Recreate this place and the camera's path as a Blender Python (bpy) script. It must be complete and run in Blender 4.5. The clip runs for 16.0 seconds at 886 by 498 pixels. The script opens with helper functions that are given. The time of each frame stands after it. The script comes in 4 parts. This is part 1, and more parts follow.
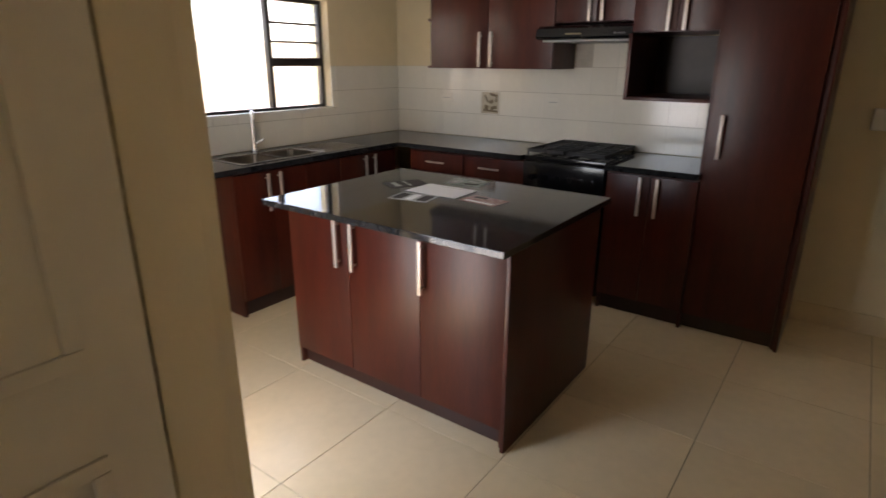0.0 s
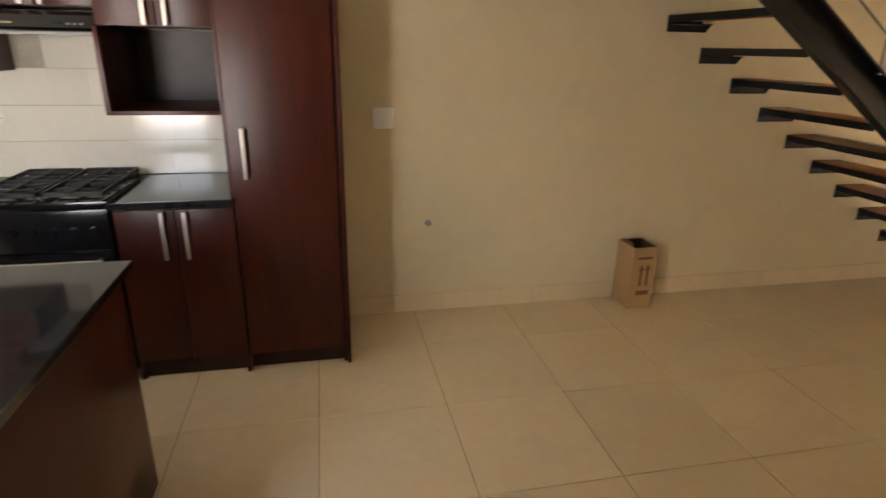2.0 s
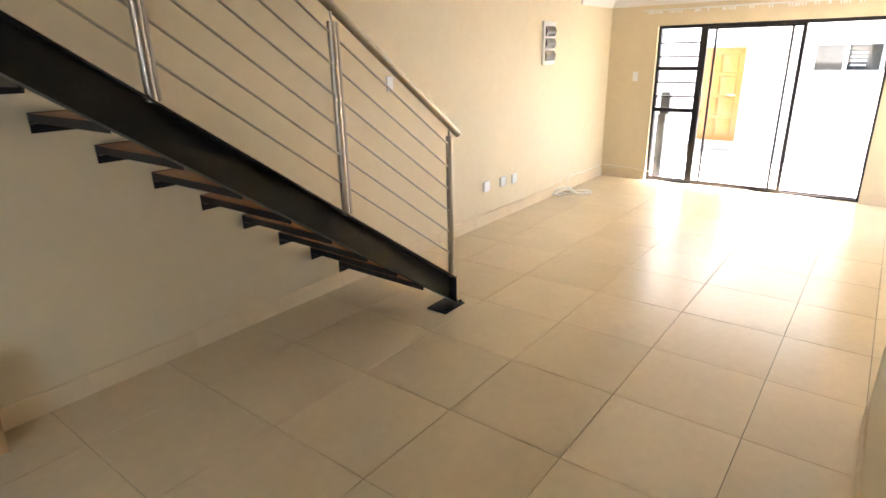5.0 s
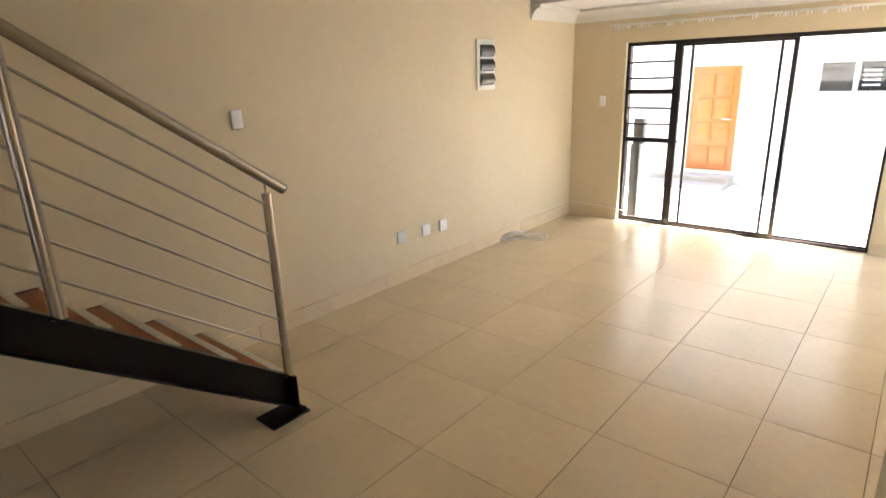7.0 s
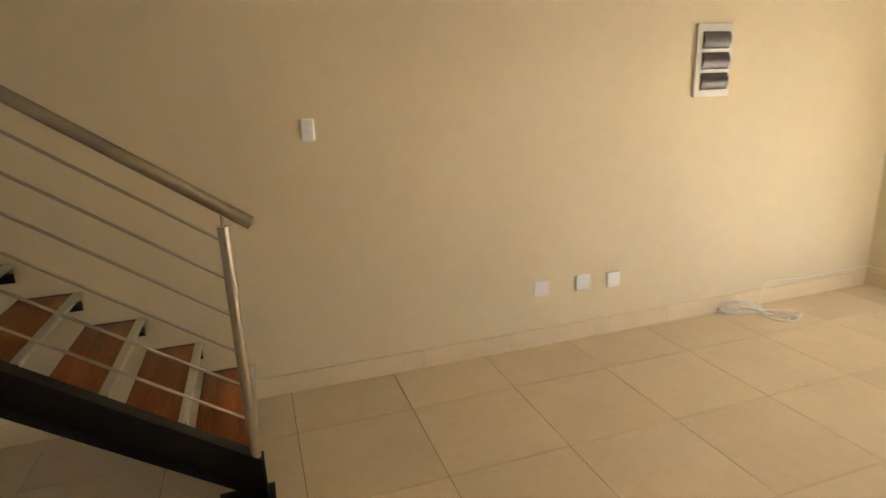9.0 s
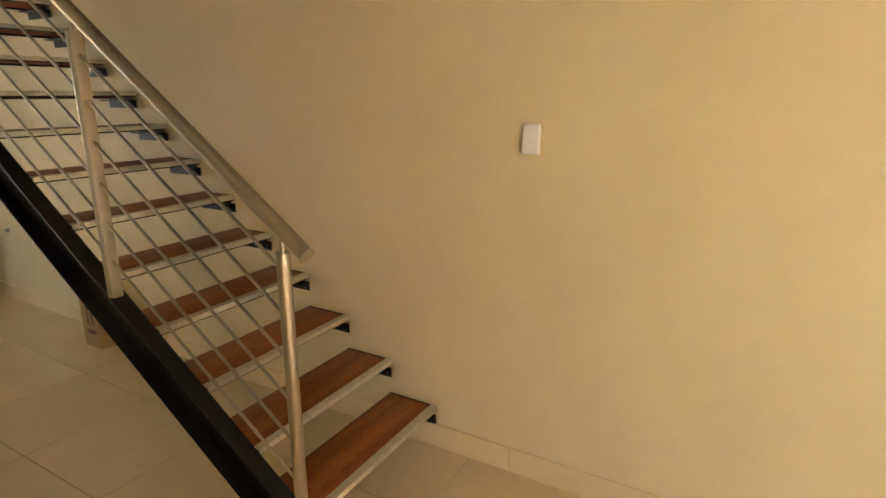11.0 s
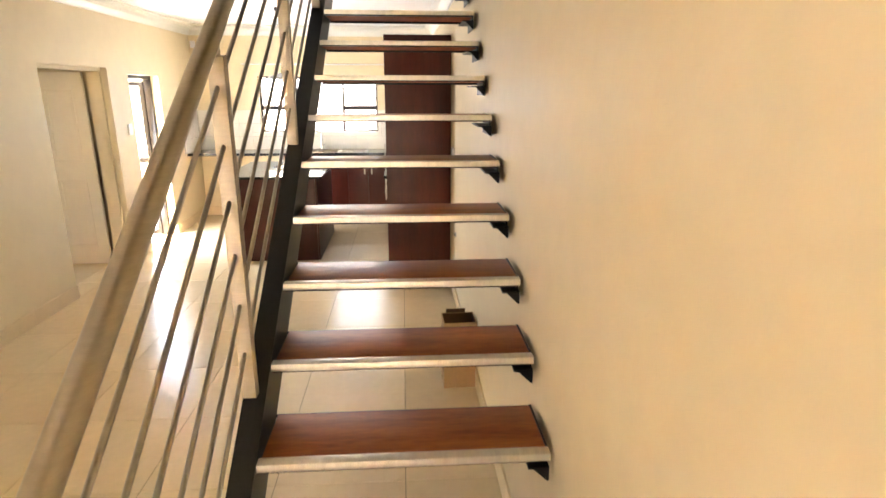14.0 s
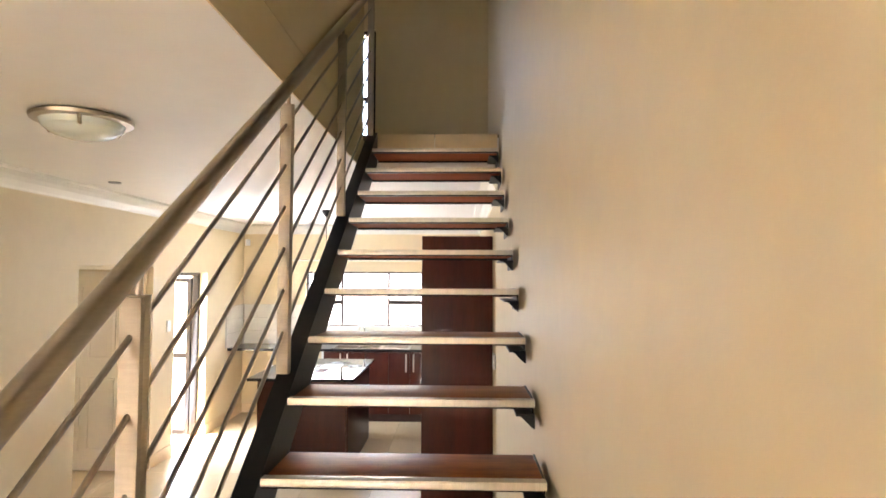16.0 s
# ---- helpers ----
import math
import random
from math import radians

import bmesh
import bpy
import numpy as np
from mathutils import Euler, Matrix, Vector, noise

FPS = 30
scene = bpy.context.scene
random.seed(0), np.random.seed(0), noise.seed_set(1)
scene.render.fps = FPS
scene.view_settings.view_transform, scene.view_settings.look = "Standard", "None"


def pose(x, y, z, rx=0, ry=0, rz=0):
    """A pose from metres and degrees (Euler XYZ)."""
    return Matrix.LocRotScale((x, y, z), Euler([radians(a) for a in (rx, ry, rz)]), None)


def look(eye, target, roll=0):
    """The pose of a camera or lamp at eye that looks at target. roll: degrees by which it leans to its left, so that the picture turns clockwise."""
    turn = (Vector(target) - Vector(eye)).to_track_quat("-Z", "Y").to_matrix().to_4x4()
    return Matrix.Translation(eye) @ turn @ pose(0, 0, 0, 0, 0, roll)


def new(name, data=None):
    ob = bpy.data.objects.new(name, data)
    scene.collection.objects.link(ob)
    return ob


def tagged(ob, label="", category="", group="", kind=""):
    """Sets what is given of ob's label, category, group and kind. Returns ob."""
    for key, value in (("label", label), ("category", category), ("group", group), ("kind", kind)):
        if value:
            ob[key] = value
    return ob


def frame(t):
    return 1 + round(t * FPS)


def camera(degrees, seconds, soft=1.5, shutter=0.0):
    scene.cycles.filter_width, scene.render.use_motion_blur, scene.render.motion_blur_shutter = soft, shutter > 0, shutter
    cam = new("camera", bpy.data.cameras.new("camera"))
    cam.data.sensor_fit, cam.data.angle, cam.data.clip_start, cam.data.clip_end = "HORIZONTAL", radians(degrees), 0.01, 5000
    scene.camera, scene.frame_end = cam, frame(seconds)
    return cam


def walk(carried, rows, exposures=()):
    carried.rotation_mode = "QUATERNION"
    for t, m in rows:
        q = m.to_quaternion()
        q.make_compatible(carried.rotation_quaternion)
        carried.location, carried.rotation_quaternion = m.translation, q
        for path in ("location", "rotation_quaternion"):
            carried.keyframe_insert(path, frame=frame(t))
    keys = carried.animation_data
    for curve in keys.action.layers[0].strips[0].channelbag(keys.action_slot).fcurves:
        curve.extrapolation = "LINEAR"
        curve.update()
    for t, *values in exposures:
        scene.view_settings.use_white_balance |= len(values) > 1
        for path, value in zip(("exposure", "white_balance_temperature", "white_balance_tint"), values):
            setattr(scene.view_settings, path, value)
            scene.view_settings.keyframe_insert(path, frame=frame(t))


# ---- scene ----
cam = camera(76.2, 16.0, shutter=0.3)
PATH = [
    (0, (0.368, -0.394, 1.517), (-0.747, 1.141, 0.885), 0.2),
    (0.5, (0.281, -0.241, 1.567), (-0.535, 1.463, 0.912), -0.1),
    (1, (0.26, -0.062, 1.597), (-0.27, 1.744, 0.92), -0.4),
    (1.5, (0.255, 0.103, 1.604), (0.151, 1.981, 0.926), -0.7),
    (2, (0.132, 0.217, 1.613), (0.528, 2.058, 0.94), 1.2),
    (2.5, (0.239, 0.306, 1.622), (0.887, 2.081, 0.965), 0.8),
    (3, (0.423, 0.365, 1.615), (1.314, 2.033, 0.963), 0.3),
    (3.5, (0.703, 0.373, 1.61), (1.837, 1.889, 0.963), -0.2),
    (4, (1.015, 0.328, 1.626), (2.385, 1.629, 0.97), -0.5),
    (4.5, (1.403, 0.343, 1.656), (2.862, 1.547, 1.006), -1.2),
    (5, (1.753, 0.395, 1.673), (3.242, 1.561, 1.021), -1.3),
    (5.2, (1.882, 0.386, 1.67), (3.379, 1.545, 1.025), -1.3),
    (7.3, (3.411, 0.273, 1.69), (4.84, 1.551, 1.118), -2.0),
    (7.5, (3.544, 0.273, 1.694), (4.931, 1.597, 1.123), -2.0),
    (8, (3.93, 0.31, 1.673), (5.158, 1.786, 1.113), -2.1),
    (8.5, (4.359, 0.368, 1.64), (5.375, 2.001, 1.09), -2.1),
    (9, (4.801, 0.437, 1.605), (5.4, 2.273, 1.084), -2.3),
    (9.2, (4.957, 0.51, 1.607), (5.414, 2.385, 1.082), -2.3),
    (11.3, (5.961, 1.668, 1.628), (4.798, 3.204, 1.093), -0.0),
    (11.5, (6.0, 1.817, 1.624), (4.716, 3.253, 1.085), -0.2),
    (12, (6.016, 2.174, 1.64), (4.462, 3.307, 1.091), -0.4),
    (12.5, (5.896, 2.499, 1.635), (4.166, 3.335, 1.081), -0.6),
    (13, (5.725, 2.76, 1.668), (3.892, 3.327, 1.103), -0.4),
    (13.5, (5.541, 2.957, 1.712), (3.641, 3.229, 1.148), 0.2),
    (14, (5.298, 3.076, 1.752), (3.378, 3.209, 1.21), 0.1),
    (14.5, (5.082, 3.124, 1.789), (3.125, 3.208, 1.385), 0.3),
    (15, (4.923, 3.184, 1.837), (2.937, 3.205, 1.603), 0.2),
    (15.5, (4.86, 3.21, 1.871), (2.861, 3.182, 1.815), 0.4),
    (16, (4.828, 3.232, 1.874), (2.831, 3.171, 1.97), 0.2),
]
EXPOSURES = [(0.0, 2.58, 7500, 22), (0.8, 2.75, 7400, 21), (1.5, 3.48, 7750, 22), (2.5, 3.77, 8000, 21), (3.5, 4.13, 6150, 16), (5.0, 4.05, 5950, 15), (7.5, 3.3, 6150, 14),
             (9.0, 3.28, 6850, 14), (11.5, 3.99, 8100, 15), (13.0, 4.66, 7400, 17), (14.2, 4.9, 7150, 20), (15.0, 4.84, 6950, 21), (16.0, 4.72, 6700, 21)]
walk(cam, [(t, look(e, g, r)) for t, e, g, r in PATH], EXPOSURES)

# ---- world and light ----
world = bpy.data.worlds.new("sky")
scene.world = world
world.use_nodes = True
wn = world.node_tree
sky = wn.nodes.new("ShaderNodeTexSky")
sky.sky_type = "NISHITA"
sky.sun_disc = False
SUN_EL, SUN_AZ = 70.0, 160.0     # azimuth of the sun, clockwise from +y
sky.sun_elevation, sky.sun_rotation = radians(SUN_EL), radians(SUN_AZ)
wn.links.new(sky.outputs[0], wn.nodes["Background"].inputs[0])
wn.nodes["Background"].inputs[1].default_value = 0.15
sun = new("sun", bpy.data.lights.new("sun", "SUN"))
sun.data.energy, sun.data.angle, sun.data.color = 5.0, radians(0.5), (1.0, 0.95, 0.87)
sun_from = Vector((math.sin(radians(SUN_AZ)) * math.cos(radians(SUN_EL)), math.cos(radians(SUN_AZ)) * math.cos(radians(SUN_EL)), math.sin(radians(SUN_EL))))
sun.matrix_world = look(sun_from * 30, (0, 0, 0))

# sky light through the kitchen window
skylight = new("window_skylight", bpy.data.lights.new("window_skylight", "AREA"))
skylight.data.shape, skylight.data.size, skylight.data.size_y = "RECTANGLE", 1.60, 0.74
skylight.data.energy, skylight.data.color = 0.9, (0.78, 0.90, 1.0)
skylight.matrix_world = look((-3.16, 1.905, 1.55), (0, 1.905, 1.45))

# daylight from the sunlit yard through the open back door
yardlight = new("back_door_daylight", bpy.data.lights.new("back_door_daylight", "AREA"))
yardlight.data.shape, yardlight.data.size, yardlight.data.size_y = "RECTANGLE", 0.62, 1.72
yardlight.data.energy, yardlight.data.color = 3.3, (0.65, 0.82, 1.0)
yardlight.matrix_world = look((-1.44, 0.02, 0.98), (-1.15, 2.0, 0.80))

# ---- materials ----
def mat(name, colour, rough=0.5, metal=0.0, vary=0.0, scale=4.0, bump=0.0, bump_scale=60.0, coat=0.0, second=None, stretch=(1, 1, 1), per_object=0.0, rough_vary=0.0, gloss=0.5):
    """A principled material with mottling at two scales, fine relief and an optional change from piece to piece."""
    m = bpy.data.materials.new(name)
    m.use_nodes = True
    nt = m.node_tree
    b = nt.nodes["Principled BSDF"]
    b.inputs["Roughness"].default_value = rough
    b.inputs["Metallic"].default_value = metal
    b.inputs["Specular IOR Level"].default_value = gloss
    b.inputs["Coat Weight"].default_value = coat
    b.inputs["Coat Roughness"].default_value = 0.12
    b.inputs["Base Color"].default_value = (*colour, 1)
    co = nt.nodes.new("ShaderNodeTexCoord")
    mp = nt.nodes.new("ShaderNodeMapping")
    mp.inputs["Scale"].default_value = stretch
    nt.links.new(co.outputs["Object"], mp.inputs[0])
    src = mp.outputs[0]
    if per_object:
        info = nt.nodes.new("ShaderNodeObjectInfo")
        add = nt.nodes.new("ShaderNodeVectorMath")
        add.operation = "ADD"
        mul = nt.nodes.new("ShaderNodeMath")
        mul.operation = "MULTIPLY"
        mul.inputs[1].default_value = 37.0
        nt.links.new(info.outputs["Random"], mul.inputs[0])
        nt.links.new(src, add.inputs[0])
        nt.links.new(mul.outputs[0], add.inputs[1])
        src = add.outputs[0]
    if vary or second:
        n1 = nt.nodes.new("ShaderNodeTexNoise")
        n1.inputs["Scale"].default_value, n1.inputs["Detail"].default_value = scale, 6
        n2 = nt.nodes.new("ShaderNodeTexNoise")
        n2.inputs["Scale"].default_value, n2.inputs["Detail"].default_value = scale * 9, 4
        mixf = nt.nodes.new("ShaderNodeMix")
        mixf.inputs[0].default_value = 0.4
        nt.links.new(src, n1.inputs["Vector"])
        nt.links.new(src, n2.inputs["Vector"])
        nt.links.new(n1.outputs[0], mixf.inputs[2])
        nt.links.new(n2.outputs[0], mixf.inputs[3])
        ramp = nt.nodes.new("ShaderNodeValToRGB")
        ramp.color_ramp.elements[0].position, ramp.color_ramp.elements[1].position = 0.32, 0.68
        lo = second or tuple(c * (1 - vary) for c in colour)
        hi = colour if second else tuple(min(1, c * (1 + vary * 0.6)) for c in colour)
        ramp.color_ramp.elements[0].color, ramp.color_ramp.elements[1].color = (*lo, 1), (*hi, 1)
        nt.links.new(mixf.outputs[0], ramp.inputs[0])
        out = ramp.outputs[0]
        if per_object:
            hsv = nt.nodes.new("ShaderNodeHueSaturation")
            rng = nt.nodes.new("ShaderNodeMapRange")
            rng.inputs[3].default_value, rng.inputs[4].default_value = 1 - per_object, 1 + per_object
            nt.links.new(info.outputs["Random"], rng.inputs[0])
            nt.links.new(rng.outputs[0], hsv.inputs["Value"])
            nt.links.new(out, hsv.inputs["Color"])
            out = hsv.outputs[0]
        nt.links.new(out, b.inputs["Base Color"])
        if rough_vary:
            rr = nt.nodes.new("ShaderNodeMapRange")
            rr.inputs[3].default_value, rr.inputs[4].default_value = max(0.02, rough - rough_vary), rough + rough_vary
            nt.links.new(n1.outputs[0], rr.inputs[0])
            nt.links.new(rr.outputs[0], b.inputs["Roughness"])
    if bump:
        nb = nt.nodes.new("ShaderNodeTexNoise")
        nb.inputs["Scale"].default_value, nb.inputs["Detail"].default_value = bump_scale, 5
        nt.links.new(src, nb.inputs["Vector"])
        bp = nt.nodes.new("ShaderNodeBump")
        bp.inputs["Strength"].default_value, bp.inputs["Distance"].default_value = bump, 0.004
        nt.links.new(nb.outputs[0], bp.inputs["Height"])
        nt.links.new(bp.outputs[0], b.inputs["Normal"])
    return m


M_WALL = mat("cream_wall_paint", (0.737, 0.622, 0.412), 0.55, vary=0.05, scale=1.2, bump=0.25, bump_scale=35)
M_CEIL = mat("white_ceiling_paint", (0.87, 0.85, 0.82), 0.7, vary=0.03, scale=1.0, bump=0.15, bump_scale=25)
M_WHITE = mat("white_paint", (0.80, 0.78, 0.72), 0.35, vary=0.04, scale=3)
M_DOOR = mat("cream_door_enamel", (0.77, 0.70, 0.56), 0.35, vary=0.04, scale=3)
M_PLASTIC = mat("white_plastic", (0.88, 0.88, 0.87), 0.3, vary=0.03, scale=8)
M_FLOOR = mat("cream_porcelain", (0.77, 0.62, 0.40), 0.24, vary=0.07, scale=2.2, bump=0.05, bump_scale=14, per_object=0.035)
M_GROUT = mat("grey_grout", (0.30, 0.24, 0.165), 0.9, vary=0.3, scale=12)
M_SKIRT = mat("cream_skirting_tile", (0.77, 0.62, 0.40), 0.5, vary=0.06, scale=3, per_object=0.03)
M_SPLASH = mat("glazed_wall_tile", (0.78, 0.75, 0.66), 0.10, vary=0.04, scale=3, bump=0.06, bump_scale=9, per_object=0.03)
M_SGROUT = mat("wall_tile_grout", (0.50, 0.46, 0.38), 0.9, vary=0.2, scale=10)
M_MAHOG = mat("mahogany_veneer", (0.078, 0.0132, 0.0062), 0.33, second=(0.040, 0.0066, 0.004), scale=2.5, stretch=(6, 6, 0.7), coat=0.0, gloss=0.34, per_object=0.06, bump=0.04, bump_scale=30)
M_KICK = mat("dark_plinth", (0.035, 0.010, 0.007), 0.4, vary=0.2, scale=4)
M_INNER = mat("dark_cabinet_inside", (0.034, 0.018, 0.015), 0.45, vary=0.3, scale=3)
M_GRANITE = mat("black_granite", (0.030, 0.030, 0.031), 0.07, second=(0.008, 0.008, 0.009), scale=30, rough_vary=0.03)
M_STEEL = mat("brushed_stainless", (0.47, 0.415, 0.345), 0.31, 1.0, vary=0.10, scale=20, stretch=(1, 1, 8), bump=0.03, bump_scale=90)
M_SATIN = mat("satin_stainless_flat", (0.52, 0.47, 0.40), 0.62, 0.9, vary=0.10, scale=20, stretch=(1, 1, 8))
M_CHROME = mat("bright_chrome", (0.75, 0.74, 0.72), 0.12, 1.0, vary=0.05, scale=8)
M_HANDLE = mat("satin_aluminium_handle", (0.52, 0.46, 0.41), 0.38, 0.5, vary=0.06, scale=12)
M_ALU = mat("worn_aluminium_nosing", (0.72, 0.68, 0.60), 0.38, 0.75, vary=0.16, scale=9, stretch=(1, 5, 1), bump=0.1, bump_scale=60)
M_BLACK = mat("black_painted_steel", (0.011, 0.010, 0.010), 0.40, gloss=0.3, vary=0.3, scale=6, bump=0.08, bump_scale=40)
M_FRAME = mat("bronze_window_frame", (0.030, 0.022, 0.018), 0.35, 0.2, vary=0.2, scale=6)
M_TREAD = mat("varnished_tread_wood", (0.45, 0.152, 0.037), 0.45, second=(0.16, 0.043, 0.012), scale=2.2, stretch=(9, 0.9, 9), coat=0.05, gloss=0.35, per_object=0.12, bump=0.06, bump_scale=25)
M_UNDER = mat("bare_tread_underside", (0.34, 0.095, 0.032), 0.8, second=(0.22, 0.055, 0.018), scale=2.2, stretch=(9, 0.9, 9), gloss=0.15)
M_ENAMEL = mat("black_enamel", (0.008, 0.008, 0.009), 0.16, vary=0.2, scale=10)
M_IRON = mat("cast_iron", (0.022, 0.021, 0.020), 0.6, vary=0.3, scale=20, bump=0.3, bump_scale=120)
M_CARD = mat("brown_cardboard", (0.46, 0.29, 0.135), 0.8, vary=0.12, scale=5, bump=0.12, bump_scale=40)
# darker copy of the cardboard, with the open box's inner shade in its colour
M_CARDSHADE = mat("cardboard_inner_shade", (0.15, 0.075, 0.030), 0.85, vary=0.15, scale=5)
M_INK = mat("dark_brown_ink", (0.17, 0.085, 0.035), 0.7, vary=0.2, scale=15)
M_PAPER = mat("white_paper", (0.84, 0.83, 0.82), 0.6, vary=0.02, scale=5)
M_DARKP = mat("dark_printed_card", (0.022, 0.020, 0.020), 0.6, gloss=0.25, second=(0.07, 0.055, 0.05), scale=28)
M_GREENP = mat("green_grey_print", (0.42, 0.45, 0.40), 0.6, gloss=0.25, second=(0.10, 0.13, 0.10), scale=30)
M_REDP = mat("red_brown_print", (0.55, 0.48, 0.42), 0.6, gloss=0.25, second=(0.20, 0.03, 0.04), scale=34)
M_GREYP = mat("grey_print", (0.60, 0.60, 0.57), 0.6, gloss=0.25, second=(0.18, 0.18, 0.17), scale=34)
M_PHOTO = mat("grey_photo_print", (0.16, 0.14, 0.12), 0.25, second=(0.035, 0.030, 0.027), scale=3, stretch=(1, 1, 12))
M_MOTIF = mat("sepia_tile_motif", (0.62, 0.54, 0.41), 0.15, second=(0.42, 0.35, 0.24), scale=14)
M_SEPIA = mat("dark_sepia_glaze", (0.13, 0.10, 0.065), 0.15, second=(0.24, 0.18, 0.115), scale=30)
M_CABLE = mat("white_cable", (0.84, 0.80, 0.70), 0.45, vary=0.06, scale=9)
M_ORANGE = mat("orange_varnished_pine", (0.34, 0.125, 0.022), 0.35, second=(0.24, 0.08, 0.014), scale=2.5, stretch=(7, 7, 0.8), bump=0.05)
M_OUT = mat("white_exterior_render", (0.78, 0.76, 0.70), 0.8, vary=0.06, scale=1.5, bump=0.3, bump_scale=30)
M_OUT2 = mat("ochre_exterior_render", (0.62, 0.52, 0.34), 0.8, vary=0.08, scale=1.5, bump=0.3, bump_scale=30)
M_STEP = mat("grey_concrete_step", (0.27, 0.25, 0.22), 0.85, vary=0.15, scale=3, bump=0.3, bump_scale=40)
M_PAVE = mat("pale_concrete_paving", (0.52, 0.49, 0.43), 0.85, vary=0.12, scale=2, bump=0.3, bump_scale=40)
M_GREY = mat("grey_plastic", (0.32, 0.32, 0.31), 0.4, vary=0.08, scale=6)
M_DKGREY = mat("dark_grey_plastic", (0.045, 0.045, 0.047), 0.4, vary=0.15, scale=6)
M_SMOKE = mat("smoked_window_pane", (0.035, 0.034, 0.032), 0.12, vary=0.1, scale=2)
M_YELLOW = mat("yellow_paper", (0.80, 0.72, 0.06), 0.6, vary=0.04, scale=6)
m_ = M_YELLOW.node_tree
tl_ = m_.nodes.new("ShaderNodeBsdfTranslucent")
tl_.inputs[0].default_value = (0.85, 0.75, 0.04, 1)
mx_ = m_.nodes.new("ShaderNodeMixShader")
mx_.inputs[0].default_value = 0.6
m_.links.new(m_.nodes["Principled BSDF"].outputs[0], mx_.inputs[1])
m_.links.new(tl_.outputs[0], mx_.inputs[2])
m_.links.new(mx_.outputs[0], m_.nodes["Material Output"].inputs[0])
M_BRASS = mat("dull_brass", (0.50, 0.40, 0.22), 0.35, 1.0, vary=0.1, scale=10)


def glass(name, tint, rough, trans=1.0):
    m = bpy.data.materials.new(name)
    m.use_nodes = True
    b = m.node_tree.nodes["Principled BSDF"]
    b.inputs["Base Color"].default_value = (*tint, 1)
    b.inputs["Roughness"].default_value = rough
    b.inputs["Transmission Weight"].default_value = trans
    b.inputs["IOR"].default_value = 1.45
    return m


M_GLASS = glass("window_glass", (1, 1, 1), 0.0)
M_OPAL = mat("opal_lamp_glass", (0.70, 0.76, 0.72), 0.15, vary=0.02, scale=3)


# ---- building helpers ----
def box(bm, x0, x1, y0, y1, z0, z1, m=None):
    r = bmesh.ops.create_cube(bm, size=1.0)
    t = Matrix.Translation(((x0 + x1) / 2, (y0 + y1) / 2, (z0 + z1) / 2)) @ Matrix.Diagonal((abs(x1 - x0), abs(y1 - y0), abs(z1 - z0), 1))
    bmesh.ops.transform(bm, matrix=(m @ t) if m else t, verts=r["verts"])
    return r["verts"]


def soft(bm, w, seg=2):
    bmesh.ops.bevel(bm, geom=list(bm.edges), offset=w, segments=seg, profile=0.6, affect="EDGES")
    return bm


def boxes(*dims, bevel=0.0):
    bm = bmesh.new()
    for d in dims:
        box(bm, *d)
    return soft(bm, bevel) if bevel else bm


def rod(bm, p, q, r, seg=20, r2=None):
    """A round bar from p to q."""
    p, q = Vector(p), Vector(q)
    c = bmesh.ops.create_cone(bm, cap_ends=True, segments=seg, radius1=r, radius2=r if r2 is None else r2, depth=(q - p).length)
    bmesh.ops.transform(bm, matrix=Matrix.Translation((p + q) / 2) @ (q - p).to_track_quat("Z", "Y").to_matrix().to_4x4(), verts=c["verts"])
    return c["verts"]


def rods(*list_, seg=20):
    bm = bmesh.new()
    for p, q, r in list_:
        rod(bm, p, q, r, seg)
    return bm


def lathe(profile, seg=32):
    """A turned shape from (radius, height) pairs."""
    bm = bmesh.new()
    rings = []
    for r, z in profile:
        if r < 1e-5:
            rings.append([bm.verts.new((0, 0, z))])
        else:
            rings.append([bm.verts.new((r * math.cos(2 * math.pi * i / seg), r * math.sin(2 * math.pi * i / seg), z)) for i in range(seg)])
    for a, b in zip(rings, rings[1:]):
        for i in range(seg):
            j = (i + 1) % seg
            if len(a) == 1 and len(b) > 1:
                bm.faces.new((a[0], b[j], b[i]))
            elif len(b) == 1 and len(a) > 1:
                bm.faces.new((a[i], a[j], b[0]))
            elif len(a) > 1:
                bm.faces.new((a[i], a[j], b[j], b[i]))
    bmesh.ops.recalc_face_normals(bm, faces=bm.faces)
    return bm


def prism(profile, p, q, up=(0, 0, 1)):
    """A profile of (out, up) pairs swept straight from p to q; out points to the right of the way."""
    bm = bmesh.new()
    p, q, up = Vector(p), Vector(q), Vector(up)
    side = (q - p).normalized().cross(up)
    a = [bm.verts.new(p + side * o + up * u) for o, u in profile]
    b = [bm.verts.new(q + side * o + up * u) for o, u in profile]
    n = len(profile)
    for i in range(n):
        bm.faces.new((a[i], a[(i + 1) % n], b[(i + 1) % n], b[i]))
    bm.faces.new(a[::-1])
    bm.faces.new(b)
    bmesh.ops.recalc_face_normals(bm, faces=bm.faces)
    return bm


def mesh_of(name, bm, material, smooth=False):
    me = bpy.data.meshes.new(name)
    bm.to_mesh(me)
    bm.free()
    me.materials.append(material)
    if smooth:
        me.shade_smooth()
        me.set_sharp_from_angle(angle=radians(21))
    return me


def part(name, bm, material, parent, label="", smooth=True):
    ob = new(name, mesh_of(name, bm, material, smooth))
    ob.parent = parent
    return tagged(ob, label)


def piece(name, me, parent, at):
    ob = new(name, me)
    ob.parent = parent
    ob.location = at
    return ob


def solid(name, bm, material, label, category, kind="", group="", smooth=False):
    return tagged(new(name, mesh_of(name, bm, material, smooth)), label, category, group, kind)


